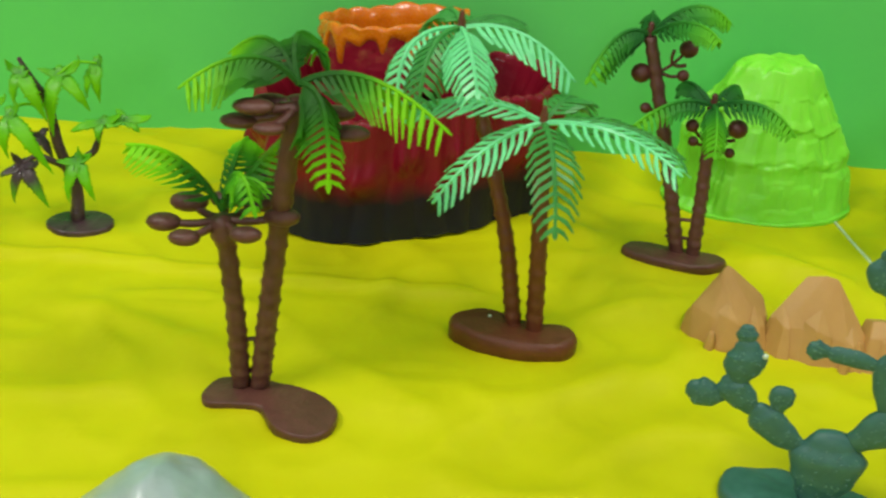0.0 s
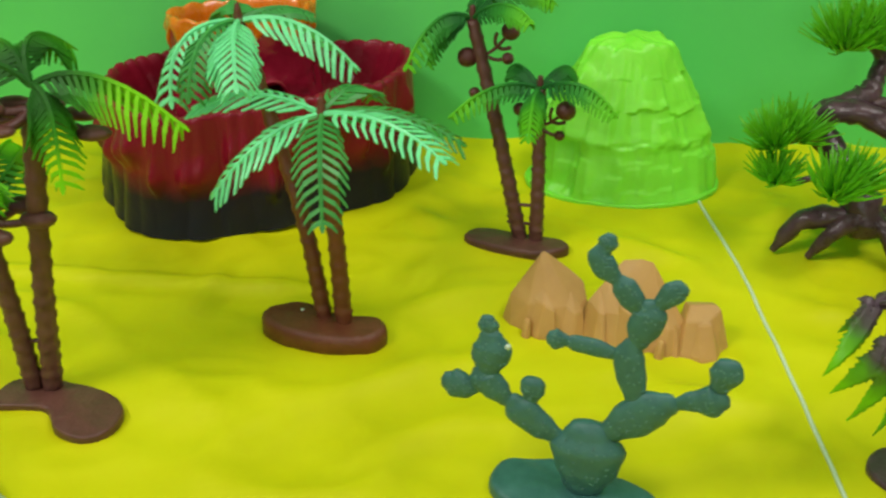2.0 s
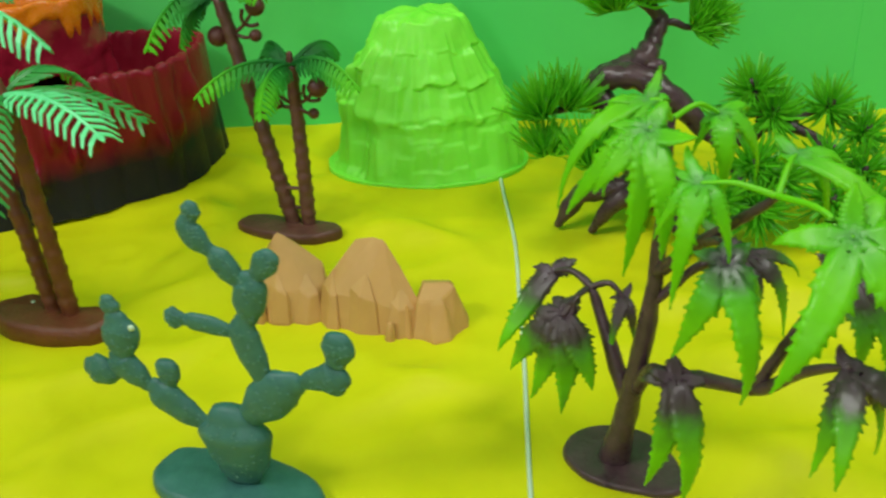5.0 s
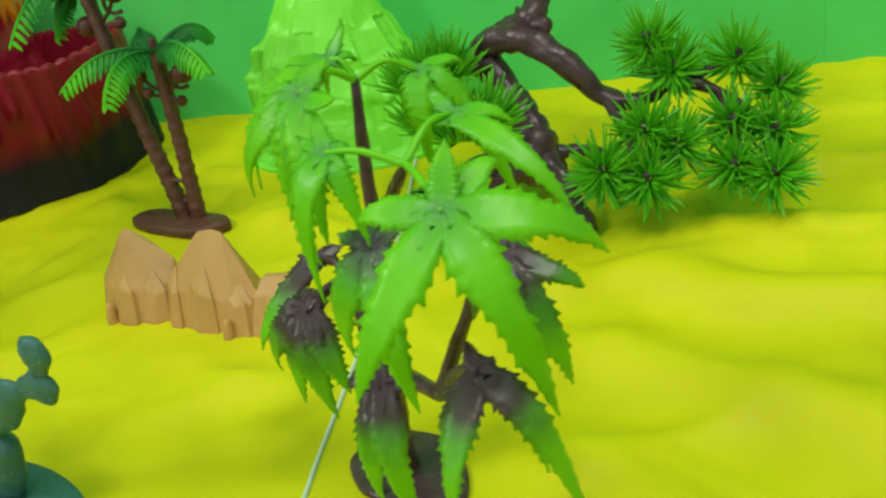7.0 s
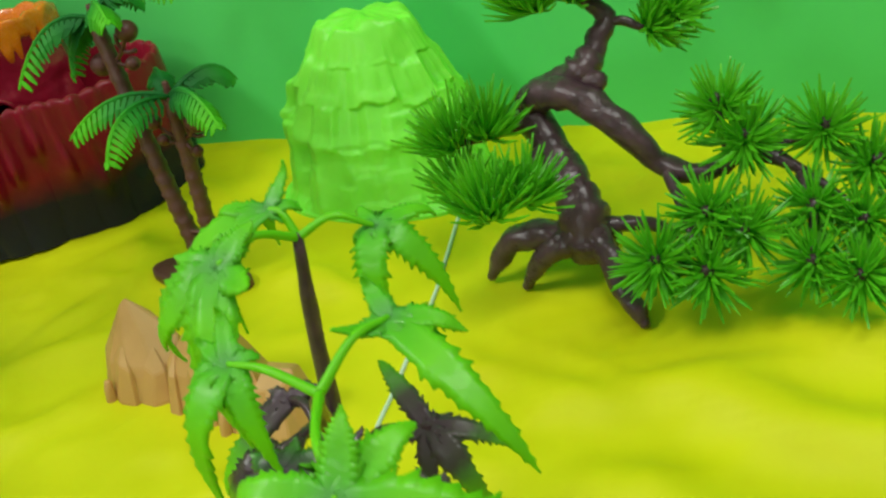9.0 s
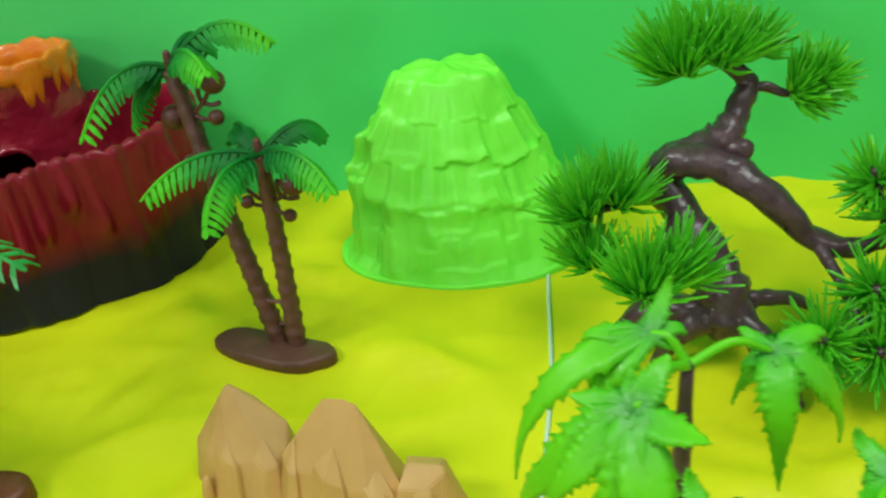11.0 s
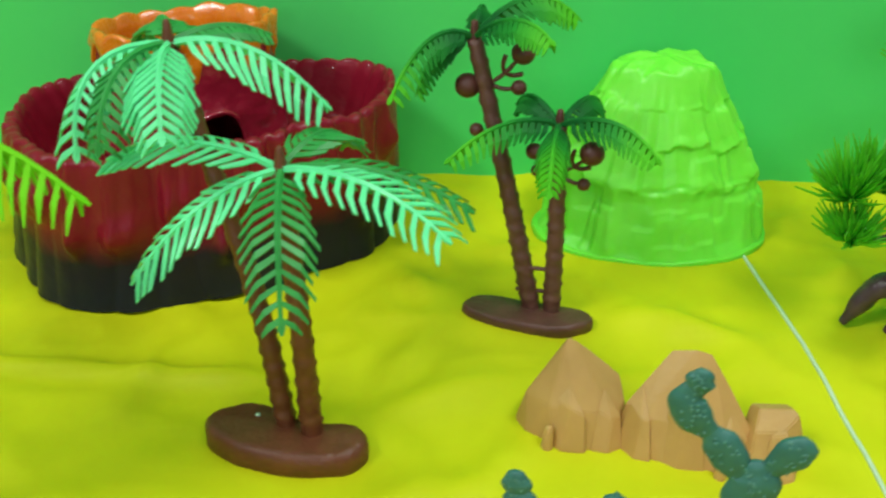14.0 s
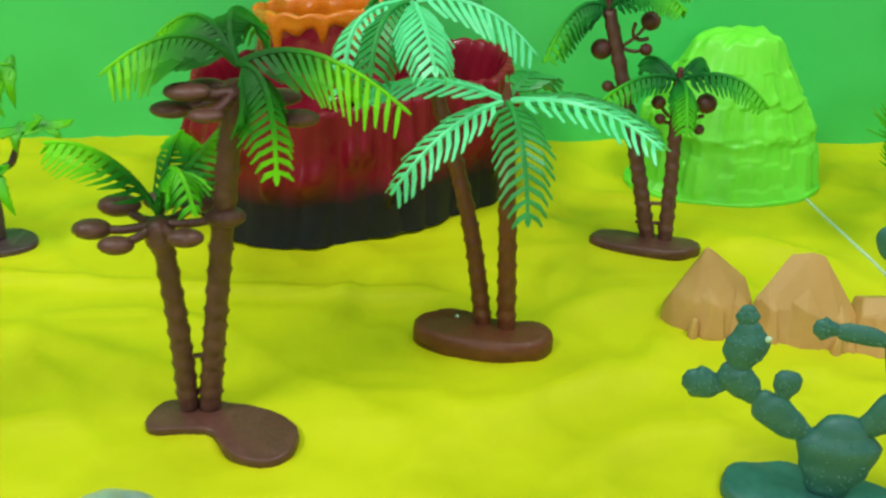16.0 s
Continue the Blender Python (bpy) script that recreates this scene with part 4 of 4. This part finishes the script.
# ---- leafy plastic trees ----
def leaf(parent, mat, centre, tips, width, face=(0, -0.5, 0.85), stubs=2):
    """A lobed leaf: saw-toothed lobes that leave the heart flat, then droop to their tips, joined by webs near the heart."""
    c = Vector(centre)
    up = Vector(face).normalized()
    bm = bmesh.new()
    n = 40
    ends = [Vector(q) for q in tips]
    flow = sum(((q - c).normalized() for q in ends), Vector())
    flow = (flow - up * flow.dot(up))
    across = up.cross(flow).normalized() if flow.length > 0.05 else Vector((1, 0, 0))
    flow = across.cross(up)
    for k in range(stubs):
        g = math.pi + (k - (stubs - 1) / 2) * 0.85 + random.uniform(-0.2, 0.2)
        ends.append(c + (flow * math.cos(g) + across * math.sin(g)) * width * random.uniform(1.2, 2.1) + up * random.uniform(-0.3, 0.0))
    lobes = []
    for tip in ends:
        d = tip - c
        ln = d.length
        flat = d - up * d.dot(up)
        if flat.length < 0.3 * ln:
            flat += flow * 0.3 * ln
        ctrl = c + flat * 0.8 + up * 0.12 * ln + across * random.uniform(-0.04, 0.04) * ln
        side = up.cross(flat).normalized()
        big = width * min(1.0, 0.3 + 0.7 * ln / 2.4)
        rows = []
        turn = random.uniform(0, 6.28)
        for k in range(n):
            t = k / (n - 1)
            q = c * (1 - t) ** 2 + ctrl * 2 * t * (1 - t) + tip * t * t
            way = ((ctrl - c) * (1 - t) + (tip - ctrl) * t).normalized()
            nor = way.cross(side).normalized()
            if nor.dot(up) < 0:
                nor = -nor
            w = big * (0.72 + 0.28 * math.sin(math.pi / 2 * t / 0.25) if t < 0.25 else (1 - ((t - 0.25) / 0.75) ** 1.35))
            w *= 1 + 0.14 * noise.noise(Vector((t * 7, turn, 1)))
            q = q + nor * 0.06 * math.sin(t * 6 + turn) * t
            edge = []
            for sg in (-1, 1):
                tooth = (0.2 * w + 0.015) * random.uniform(0.1, 1.5) if (k + sg) % 3 == 1 and t > 0.1 else 0.0
                ww = max(0.012, w * (1 + 0.16 * noise.noise(Vector((t * 11, turn, 20 * sg))))) + tooth
                curl = 0.06 + 0.2 * t + 0.12 * noise.noise(Vector((t * 6, turn, 9 * sg)))
                edge.append(q + side * sg * ww * 0.95 - nor * curl * w + way * tooth * 0.9)
            rows.append([bm.verts.new(edge[0]), bm.verts.new(q - side * w * 0.5 + nor * 0.03 * w), bm.verts.new(q - nor * 0.16 * w),
                         bm.verts.new(q + side * w * 0.5 + nor * 0.03 * w), bm.verts.new(edge[1])])
        for a, b in zip(rows, rows[1:]):
            for m in range(4):
                bm.faces.new((a[m], a[m + 1], b[m + 1], b[m]))
        lobes.append((math.atan2(flat.dot(across), flat.dot(flow)), ln, rows))
    lobes.sort(key=lambda q: q[0])
    for (g0, l0, r0), (g1, l1, r1) in zip(lobes, lobes[1:] + lobes[:1]):
        gap = (g1 - g0) % (2 * math.pi)
        if gap > 1.9:
            continue
        k0, k1 = (max(3, min(n // 2, int(n * 0.62 * width * 1.25 / l))) for l in (l0, l1))
        e0, e1 = [r0[round(k0 * s / 3)][4] for s in range(4)], [r1[round(k1 * s / 3)][0] for s in range(4)]
        for s in range(3):
            bm.faces.new((e0[s], e0[s + 1], e1[s + 1], e1[s]))
    ob = part("leaf", bm, mat, parent, at=c)
    sol = ob.modifiers.new("thickness", "SOLIDIFY")
    sol.thickness, sol.offset = 0.045 * U, 0
    return ob


def stick(parent, pts, radii, mat, name="branch", n=14, seg=9, rough=0.25):
    bm = bmesh.new()
    tube(bm, pts, radii, n=n, seg=seg, rough=rough)
    return part(name, bm, mat, parent)


def maple():
    t = thing("toy_leafy_tree", (14.6, -15.2, 0), "plastic tree with drooping serrated green leaves and dark brown stem", "toy tree")
    bm = bmesh.new()
    slab(bm, outline_of([(13.0, -14.9), (13.6, -13.9), (14.7, -13.75), (15.7, -14.2), (16.4, -15.6), (16.2, -16.7), (15.0, -16.6), (13.7, -16.1)]), -0.3, 0.25, lip=0.12)
    part("base", bm, M_BARK, t)
    bark = (([(14.5, -15.2, 0.1), (14.75, -15.4, 2), (15.1, -15.6, 4.4), (15.35, -15.6, 7), (15.45, -15.4, 9.3), (15.55, -15.2, 11.0)], [0.5, 0.34, 0.28, 0.2, 0.15, 0.10], "trunk"),
            ([(14.8, -15.4, 2.4), (14.35, -14.8, 3.8), (14.0, -14.2, 4.8), (13.76, -13.8, 5.3), (13.3, -13.4, 5.55), (12.85, -13.15, 5.4)], [0.26, 0.22, 0.17, 0.13, 0.1, 0.07], "branch"),
            ([(13.76, -13.8, 5.25), (13.4, -14.4, 5.35), (13.0, -14.85, 5.0)], [0.11, 0.1, 0.08], "branch"),
            ([(13.8, -13.85, 5.3), (14.3, -14.0, 5.5), (14.7, -14.3, 5.2)], [0.1, 0.09, 0.06], "branch"),
            ([(15.0, -15.6, 3.0), (15.2, -16.8, 4.6), (15.6, -17.9, 5.2)], [0.2, 0.16, 0.12], "branch"),
            ([(15.1, -15.7, 3.6), (16.2, -17.6, 4.9), (17.3, -19.2, 5.8), (18.0, -20.4, 7.2), (18.6, -21.2, 7.9)], [0.24, 0.2, 0.17, 0.13, 0.08], "branch"),
            ([(15.35, -15.6, 6.8), (16.2, -17.2, 8.7), (17.0, -18.4, 10.1), (17.36, -18.8, 10.67)], [0.2, 0.16, 0.12, 0.09], "branch"),
            ([(16.2, -17.3, 8.7), (16.4, -18.2, 9.2), (16.4, -18.8, 9.05)], [0.12, 0.1, 0.08], "branch"),
            ([(17.3, -19.2, 5.9), (18.2, -19.3, 7.9), (18.8, -19.3, 9.0)], [0.16, 0.13, 0.09], "branch"),
            ([(15.35, -15.7, 6.0), (16.4, -15.9, 7.2), (17.5, -16.1, 7.6)], [0.14, 0.12, 0.09], "branch"))
    for pts, radii, name in bark:
        stick(t, pts, radii, M_BARK, name, 24 if name == "trunk" else 16)
    for pts in ([(17.36, -18.8, 10.67), (17.9, -20.0, 11.0), (18.4, -20.75, 10.75)], [(17.36, -18.8, 10.67), (16.5, -18.6, 10.9), (15.8, -18.45, 10.85)],
                [(17.36, -18.8, 10.67), (17.7, -18.1, 11.1), (18.0, -17.45, 11.0)], [(15.55, -15.2, 10.95), (15.25, -16.0, 11.5), (14.85, -16.6, 11.35)], [(15.55, -15.2, 10.95), (15.3, -15.05, 11.35), (15.05, -15.0, 11.4)],
                [(15.55, -15.2, 10.95), (16.2, -15.0, 11.25), (16.75, -14.75, 10.9)]):
        stick(t, pts, [0.08, 0.07, 0.05], M_LEAF, "leaf_stalk", rough=0.05)
    G, D, H = M_LEAF, M_LEAF_D, M_LEAF_M
    for m, c, tips, w in (
        (G, (18.4, -20.8, 10.72), [(20.9, -19.5, 9.05), (19.87, -20.9, 6.55), (16.77, -22.2, 8.0), (16.87, -20.6, 10.55), (19.2, -19.7, 11.1), (18.5, -20.2, 11.7)], 0.55),
        (G, (14.8, -16.65, 11.3), [(13.0, -16.0, 8.8), (14.37, -16.6, 7.4), (15.1, -17.7, 8.5), (15.75, -17.4, 11.5), (13.95, -16.4, 11.35), (15.3, -16.0, 11.8), (13.6, -17.0, 9.9)], 0.5),
        (G, (15.0, -15.0, 11.4), [(12.77, -15.2, 8.56), (13.9, -15.3, 8.9), (14.0, -15.0, 11.3), (15.3, -14.6, 12.1), (14.6, -14.3, 10.2)], 0.38),
        (G, (16.8, -14.75, 10.85), [(17.9, -14.5, 8.9), (16.9, -15.3, 8.6), (16.3, -14.4, 9.6), (17.6, -14.0, 10.6)], 0.42),
        (G, (18.02, -17.45, 11.0), [(20.2, -18.5, 9.15), (19.05, -17.1, 8.6), (17.5, -18.2, 11.36), (17.55, -17.1, 11.5), (19.15, -17.35, 10.7)], 0.4),
        (G, (15.78, -18.45, 10.83), [(15.2, -18.95, 7.85), (14.85, -18.5, 9.5), (16.4, -18.9, 9.1), (15.5, -17.9, 11.5), (15.2, -18.2, 11.1)], 0.4),
        (H, (16.4, -18.87, 9.03), [(16.89, -19.6, 5.6), (15.38, -18.55, 6.2), (17.2, -18.9, 7.7), (17.0, -18.4, 9.3), (15.7, -18.6, 9.2)], 0.48),
        (D, (15.65, -18.1, 5.2), [(15.03, -17.95, 1.7), (15.95, -18.4, 1.35), (14.8, -17.8, 5.0), (16.4, -18.0, 5.1), (15.6, -17.7, 5.7)], 0.52),
        (D, (12.96, -14.86, 4.98), [(12.95, -14.75, 1.45), (11.48, -14.24, 2.7), (13.75, -15.4, 2.9), (12.1, -14.5, 1.9), (12.2, -14.6, 5.0), (13.3, -14.7, 5.4)], 0.6),
        (D, (12.74, -13.1, 5.35), [(11.17, -14.2, 3.4), (13.44, -12.86, 5.6), (12.2, -12.9, 5.4), (11.7, -13.2, 4.3)], 0.46),
        (D, (14.7, -14.3, 5.2), [(14.3, -14.8, 3.7), (15.0, -14.6, 3.9), (14.9, -14.0, 5.5)], 0.32),
        (D, (18.65, -21.25, 7.85), [(17.96, -21.8, 5.4), (18.2, -22.7, 5.9), (20.2, -21.2, 4.1), (19.5, -21.0, 5.4), (18.4, -20.9, 8.3)], 0.42),
        (D, (18.85, -19.3, 9.0), [(20.35, -19.4, 8.3), (20.0, -19.7, 6.3), (19.2, -20.1, 6.9), (18.3, -19.6, 7.8), (18.3, -19.0, 9.3)], 0.46),
        (D, (17.5, -16.1, 7.6), [(18.9, -15.7, 6.7), (18.6, -16.4, 5.3), (16.3, -15.0, 8.1), (16.6, -16.4, 7.2), (17.7, -16.9, 6.2)], 0.34),
    ):
        leaf(t, m, c, tips, w * 0.76, (0.1, -0.6, 0.8) if w > 0.45 else (0, -0.35, 0.93))


maple()


def far_maple():
    t = thing("toy_leafy_tree", (-25.0, 1.2, 0), "plastic tree with drooping serrated leaves on an oval dark base", "toy tree")
    bm = bmesh.new()
    slab(bm, [(-24.9 + 1.45 * math.cos(2 * math.pi * k / 36), 0.95 + 1.05 * math.sin(2 * math.pi * k / 36)) for k in range(36)], -0.3, 0.2, lip=0.1)
    part("base", bm, M_BARK, t)
    stick(t, [(-25.05, 1.1, 0.1), (-25.05, 1.4, 1.5), (-25.35, 1.4, 2.6), (-25.6, 1.4, 3.7), (-25.85, 1.4, 5.6), (-26.4, 1.4, 6.6), (-26.75, 1.4, 7.4)], [0.34, 0.27, 0.25, 0.22, 0.18, 0.14, 0.1], M_BARK, "trunk", 24)
    stick(t, [(-25.2, 1.4, 2.2), (-24.5, 1.3, 3.1), (-24.1, 1.4, 3.4), (-23.75, 1.4, 4.3)], [0.16, 0.14, 0.15, 0.1], M_BARK)
    stick(t, [(-25.3, 1.4, 2.5), (-26.3, 1.0, 3.2), (-26.8, 0.5, 3.1)], [0.16, 0.13, 0.1], M_BARK)
    stick(t, [(-25.7, 1.4, 5.0), (-25.5, 1.5, 6.2), (-25.25, 1.6, 6.7)], [0.08, 0.07, 0.05], M_LEAF, "leaf_stalk", rough=0.05)
    stick(t, [(-25.3, 1.6, 6.7), (-24.6, 1.8, 7.2), (-23.77, 2.0, 7.15)], [0.08, 0.07, 0.06], M_LEAF, "leaf_stalk", rough=0.05)
    stick(t, [(-24.2, 1.2, 3.3), (-24.5, 0.8, 3.4), (-24.58, 0.6, 3.28)], [0.08, 0.07, 0.06], M_LEAF, "leaf_stalk", rough=0.05)
    stick(t, [(-25.8, 1.4, 5.4), (-26.6, 0.6, 5.7), (-26.98, 0.2, 5.4)], [0.08, 0.07, 0.06], M_LEAF, "leaf_stalk", rough=0.05)
    G, D = M_LEAF, M_LEAF_D
    for m, c, tips in (
        (G, (-26.61, 1.0, 6.92), [(-26.94, 0.7, 5.6), (-25.67, 0.7, 4.93), (-27.11, 0.7, 7.6), (-26.13, 0.7, 7.14)]),
        (G, (-25.25, 1.6, 6.73), [(-25.67, 1.3, 3.96), (-24.02, 1.3, 5.24), (-25.98, 1.3, 7.05), (-24.25, 1.3, 7.72)]),
        (G, (-23.77, 2.0, 7.12), [(-23.72, 1.7, 5.47), (-24.18, 1.7, 5.77), (-23.52, 1.7, 7.67)]),
        (G, (-23.67, 1.4, 4.75), [(-24.9, 1.1, 4.39), (-23.77, 1.1, 3.91), (-22.73, 1.1, 5.32)]),
        (G, (-22.65, 1.4, 4.95), [(-21.41, 1.1, 5.27), (-21.97, 1.1, 4.52), (-23.34, 1.1, 4.62)]),
    ):
        leaf(t, m, c, tips, 0.33, (0, -0.6, 0.8), 1)
    for m, c, tips in (
        (G, (-24.58, 0.6, 3.28), [(-23.94, 0.3, 1.6), (-25.01, 0.3, 1.44), (-25.36, 0.3, 3.32), (-23.93, 0.3, 3.81), (-24.38, 0.3, 4.1)]),
        (D, (-26.82, 0.4, 3.0), [(-27.24, 0.1, 1.43), (-25.87, 0.1, 1.27), (-27.72, 0.1, 2.56), (-27.14, 0.1, 3.75), (-25.96, 0.1, 3.48)]),
        (G, (-26.98, 0.2, 5.37), [(-25.42, -0.1, 2.96), (-27.2, -0.1, 3.52), (-27.26, -0.1, 4.97), (-26.54, -0.1, 6.21)]),
        (G, (-28.15, 0.8, 5.51), [(-27.88, 0.5, 2.8), (-29.01, 0.5, 3.19), (-27.16, 0.5, 6.17)]),
        (D, (-26.43, 1.8, 3.73), [(-26.86, 1.5, 4.15), (-25.93, 1.5, 2.9), (-26.58, 1.5, 3.3)]),
    ):
        leaf(t, m, c, tips, 0.33, (0, -0.6, 0.8), 1)
    t.location += Vector((0.9, -1.45, 0)) * U


far_maple()


# ---- pine ----
def tuft(parent, at, axis, reach, count, spread, name="needle_tuft"):
    """Needles that fan out from a bud."""
    at, axis = Vector(at), Vector(axis).normalized()
    bm = bmesh.new()
    a = axis.orthogonal().normalized()
    b = axis.cross(a)
    count = int(count * (0.8 if spread > 1.5 else 0.75))
    reach *= 1.1 if spread > 1.5 else 1.02
    for k in range(count):
        u = (k + 0.5) / count
        tilt = spread * math.sqrt(u) * random.uniform(0.8, 1.15)
        turn = k * 2.39996 + random.uniform(-0.3, 0.3)
        d = axis * math.cos(tilt) + (a * math.cos(turn) + b * math.sin(turn)) * math.sin(tilt)
        ln = reach * random.uniform(0.68, 1.1)
        side = d.cross(Vector((random.uniform(-1, 1), random.uniform(-1, 1), random.uniform(-1, 1)))).normalized()
        blade(bm, at + d * 0.08, at + d * ln, side, 0.066, 0.055, bend=Vector((0, 0, -0.06 * ln)), blunt=0.08)
    ob = part(name, bm, M_NEEDLE, parent, smooth=False, at=at)
    bm = bmesh.new()
    ball(bm, at + axis * 0.36, 0.19, (1, 1, 1), 8, 0.3)
    part("bud", bm, M_BARK, ob)
    return ob


def pine():
    t = thing("toy_pine", (16.6, -0.8, 0), "plastic bonsai pine with twisted dark brown trunk and green needle tufts", "toy tree")
    wood = (([(16.9, -1.0, 1.3), (16.8, -0.7, 2.2), (16.3, 0.0, 3.2), (15.6, 0.8, 4.1), (15.0, 1.6, 4.95), (15.2, 1.6, 5.5)], [0.86, 0.83, 0.71, 0.57, 0.57, 0.48], "trunk", 34, 18, 0.32),
            ([(14.9, 1.6, 5.3), (15.7, 1.2, 5.75), (16.7, 0.8, 5.75), (17.7, 0.3, 5.25), (18.6, 0.0, 4.5), (19.2, -0.1, 3.8), (20.3, -0.2, 3.5), (21.2, -0.2, 3.7)], [0.48, 0.52, 0.52, 0.48, 0.44, 0.39, 0.30, 0.25], "branch", 44, 16, 0.32),
            ([(15.2, 1.7, 5.45), (16.0, 1.6, 5.85), (16.8, 1.5, 6.25), (17.1, 1.7, 6.7)], [0.46, 0.52, 0.62, 0.47], "branch", 16, 12, 0.3),
            ([(16.6, 1.4, 6.2), (17.3, 1.05, 6.15), (17.5, 1.0, 6.1)], [0.34, 0.34, 0.31], "cut_stub", 8, 10, 0.15),
            ([(17.05, 1.7, 6.5), (17.3, 2.1, 7.05), (17.55, 2.5, 7.55), (17.1, 2.5, 8.1), (16.6, 2.3, 8.4)], [0.46, 0.38, 0.33, 0.25, 0.15], "branch", 18, 10, 0.3),
            ([(17.5, 2.4, 7.45), (18.1, 2.4, 7.5), (18.7, 2.4, 7.25), (19.5, 2.6, 7.5)], [0.16, 0.16, 0.15, 0.09], "branch", 14, 8, 0.3),
            ([(15.1, 1.4, 4.9), (14.2, 0.8, 4.7), (12.95, 0.0, 4.7)], [0.23, 0.17, 0.11], "branch", 10, 8, 0.3),
            ([(15.5, 0.6, 4.2), (14.9, -1.5, 3.8), (14.57, -3.0, 3.85)], [0.23, 0.16, 0.11], "branch", 10, 8, 0.3),
            ([(15.0, -0.9, 3.9), (13.9, -0.8, 3.4), (13.0, -0.7, 3.3)], [0.16, 0.14, 0.09], "branch", 10, 8, 0.3),
            ([(21.1, -0.2, 3.7), (21.7, 0.0, 4.1), (22.5, -0.2, 4.0), (23.4, -0.7, 3.7), (24.6, -1.6, 3.2)], [0.28, 0.28, 0.25, 0.18, 0.11], "branch", 20, 9, 0.35),
            ([(21.3, -0.2, 3.8), (21.2, -0.2, 4.6), (21.0, 0.0, 5.4)], [0.21, 0.16, 0.11], "branch", 8, 8, 0.3),
            ([(22.4, -0.1, 4.1), (23.2, 0.0, 4.5), (23.85, -0.05, 4.75)], [0.18, 0.14, 0.11], "branch", 8, 8, 0.3),
            ([(19.4, -0.2, 3.7), (20.0, -1.6, 3.1), (20.6, -3.1, 2.3)], [0.23, 0.18, 0.11], "branch", 10, 8, 0.3),
            ([(23.3, -0.8, 3.7), (23.6, -1.9, 3.1), (23.6, -2.9, 2.5)], [0.17, 0.14, 0.11], "branch", 10, 8, 0.3),
            ([(16.8, -0.8, 1.75), (15.6, -0.8, 1.75), (14.5, -0.75, 1.5), (13.9, -0.75, 0.95), (13.35, -0.75, 0.05)], [0.62, 0.5, 0.44, 0.35, 0.18], "root", 26, 14, 0.4),
            ([(16.5, -1.1, 1.75), (15.8, -1.4, 1.45), (15.2, -1.4, 0.9), (14.75, -1.3, 0.05)], [0.52, 0.4, 0.3, 0.17], "root", 26, 14, 0.4),
            ([(17.0, -1.1, 1.85), (17.7, -1.7, 1.4), (18.1, -2.3, 0.75), (18.5, -2.9, 0.45), (18.85, -3.25, 0.05)], [0.55, 0.42, 0.36, 0.32, 0.16], "root", 26, 14, 0.4),
            ([(17.0, -0.7, 1.85), (18.0, -0.3, 1.8), (18.9, -0.1, 1.6), (19.5, 0.0, 1.15)], [0.4, 0.26, 0.2, 0.14], "root", 26, 14, 0.4),
            ([(16.9, -0.5, 1.7), (17.2, 0.4, 0.95), (17.3, 0.8, 0.05)], [0.45, 0.36, 0.2], "root", 26, 14, 0.4))
    for pts, radii, name, n, seg, rough in wood:
        stick(t, pts, radii, M_BARK, name, n, seg, rough)
    front = (-0.1, -0.85, 0.5)
    up = (0.1, -0.55, 0.8)
    for bud, ax, r, k, s in (((20.93, 0.23, 5.71), (-0.3, -0.3, 0.9), 1.35, 117, 1.7), ((21.78, -0.37, 4.86), up, 1.45, 136, 1.8), ((23.95, -0.15, 4.97), up, 1.35, 124, 1.8),
                             ((25.32, -0.66, 4.05), (0.4, -0.5, 0.7), 1.3, 117, 1.8), ((20.76, -2.34, 3.43), front, 1.35, 124, 1.8), ((21.76, -2.57, 2.96), front, 1.35, 124, 1.8),
                             ((19.33, -3.4, 2.51), front, 1.4, 136, 1.8), ((20.78, -3.5, 2.19), front, 1.4, 136, 1.8), ((23.63, -1.81, 3.29), front, 1.3, 117, 1.8),
                             ((24.95, -2.06, 2.98), front, 1.3, 117, 1.8), ((23.62, -3.14, 2.33), front, 1.3, 117, 1.8), ((24.83, -3.56, 2.14), front, 1.35, 124, 1.8)):
        tuft(t, Vector(bud) - Vector(ax).normalized() * 0.36, ax, r, k, s)
    for at, ax, r, k, s in (((14.57, -3.1, 3.8), (0.1, -0.2, 1), 2.1, 190, 0.95), ((15.4, -2.4, 3.9), (0.5, -0.1, 1), 1.9, 130, 0.95), ((12.97, -0.7, 3.25), (-0.1, -0.2, 1), 1.7, 140, 1.0),
                            ((12.88, -0.14, 4.6), (-0.3, -0.2, 1), 2.0, 160, 0.95), ((13.7, 0.4, 4.7), (0.3, -0.2, 1), 1.9, 140, 0.95),
                            ((15.67, 1.86, 8.2), (-0.15, -0.1, 1), 2.2, 234, 1.05), ((16.7, 2.2, 8.3), (0.25, -0.1, 1), 2.1, 175, 1.05), ((17.6, 3.2, 8.3), (0.4, 0.1, 1), 1.6, 136, 1.3),
                            ((18.8, 2.4, 7.3), (0.8, -0.3, 0.5), 1.5, 136, 1.2), ((19.5, 2.6, 7.6), (0.7, 0.0, 0.6), 1.4, 124, 1.4)):
        tuft(t, at, ax, r, k, s)


pine()


# ---- white cord ----
def cord():
    bm = bmesh.new()
    pts = [(10.95, 4.0), (11.1, 2.5), (11.6, -2), (11.75, -6), (11.9, -10.2), (12.0, -15.5), (12.3, -26)]
    line = smooth_line([(x, y, 0) for x, y in pts], 60)
    tube(bm, [(p.x, p.y, cloth_height(p.x, p.y) + 0.03) for p, _ in line], [0.075] * 60, n=120, seg=6)
    tagged(part("white_string", bm, M_WHITE), "thin white string lying straight across the yellow cloth", "string")


cord()
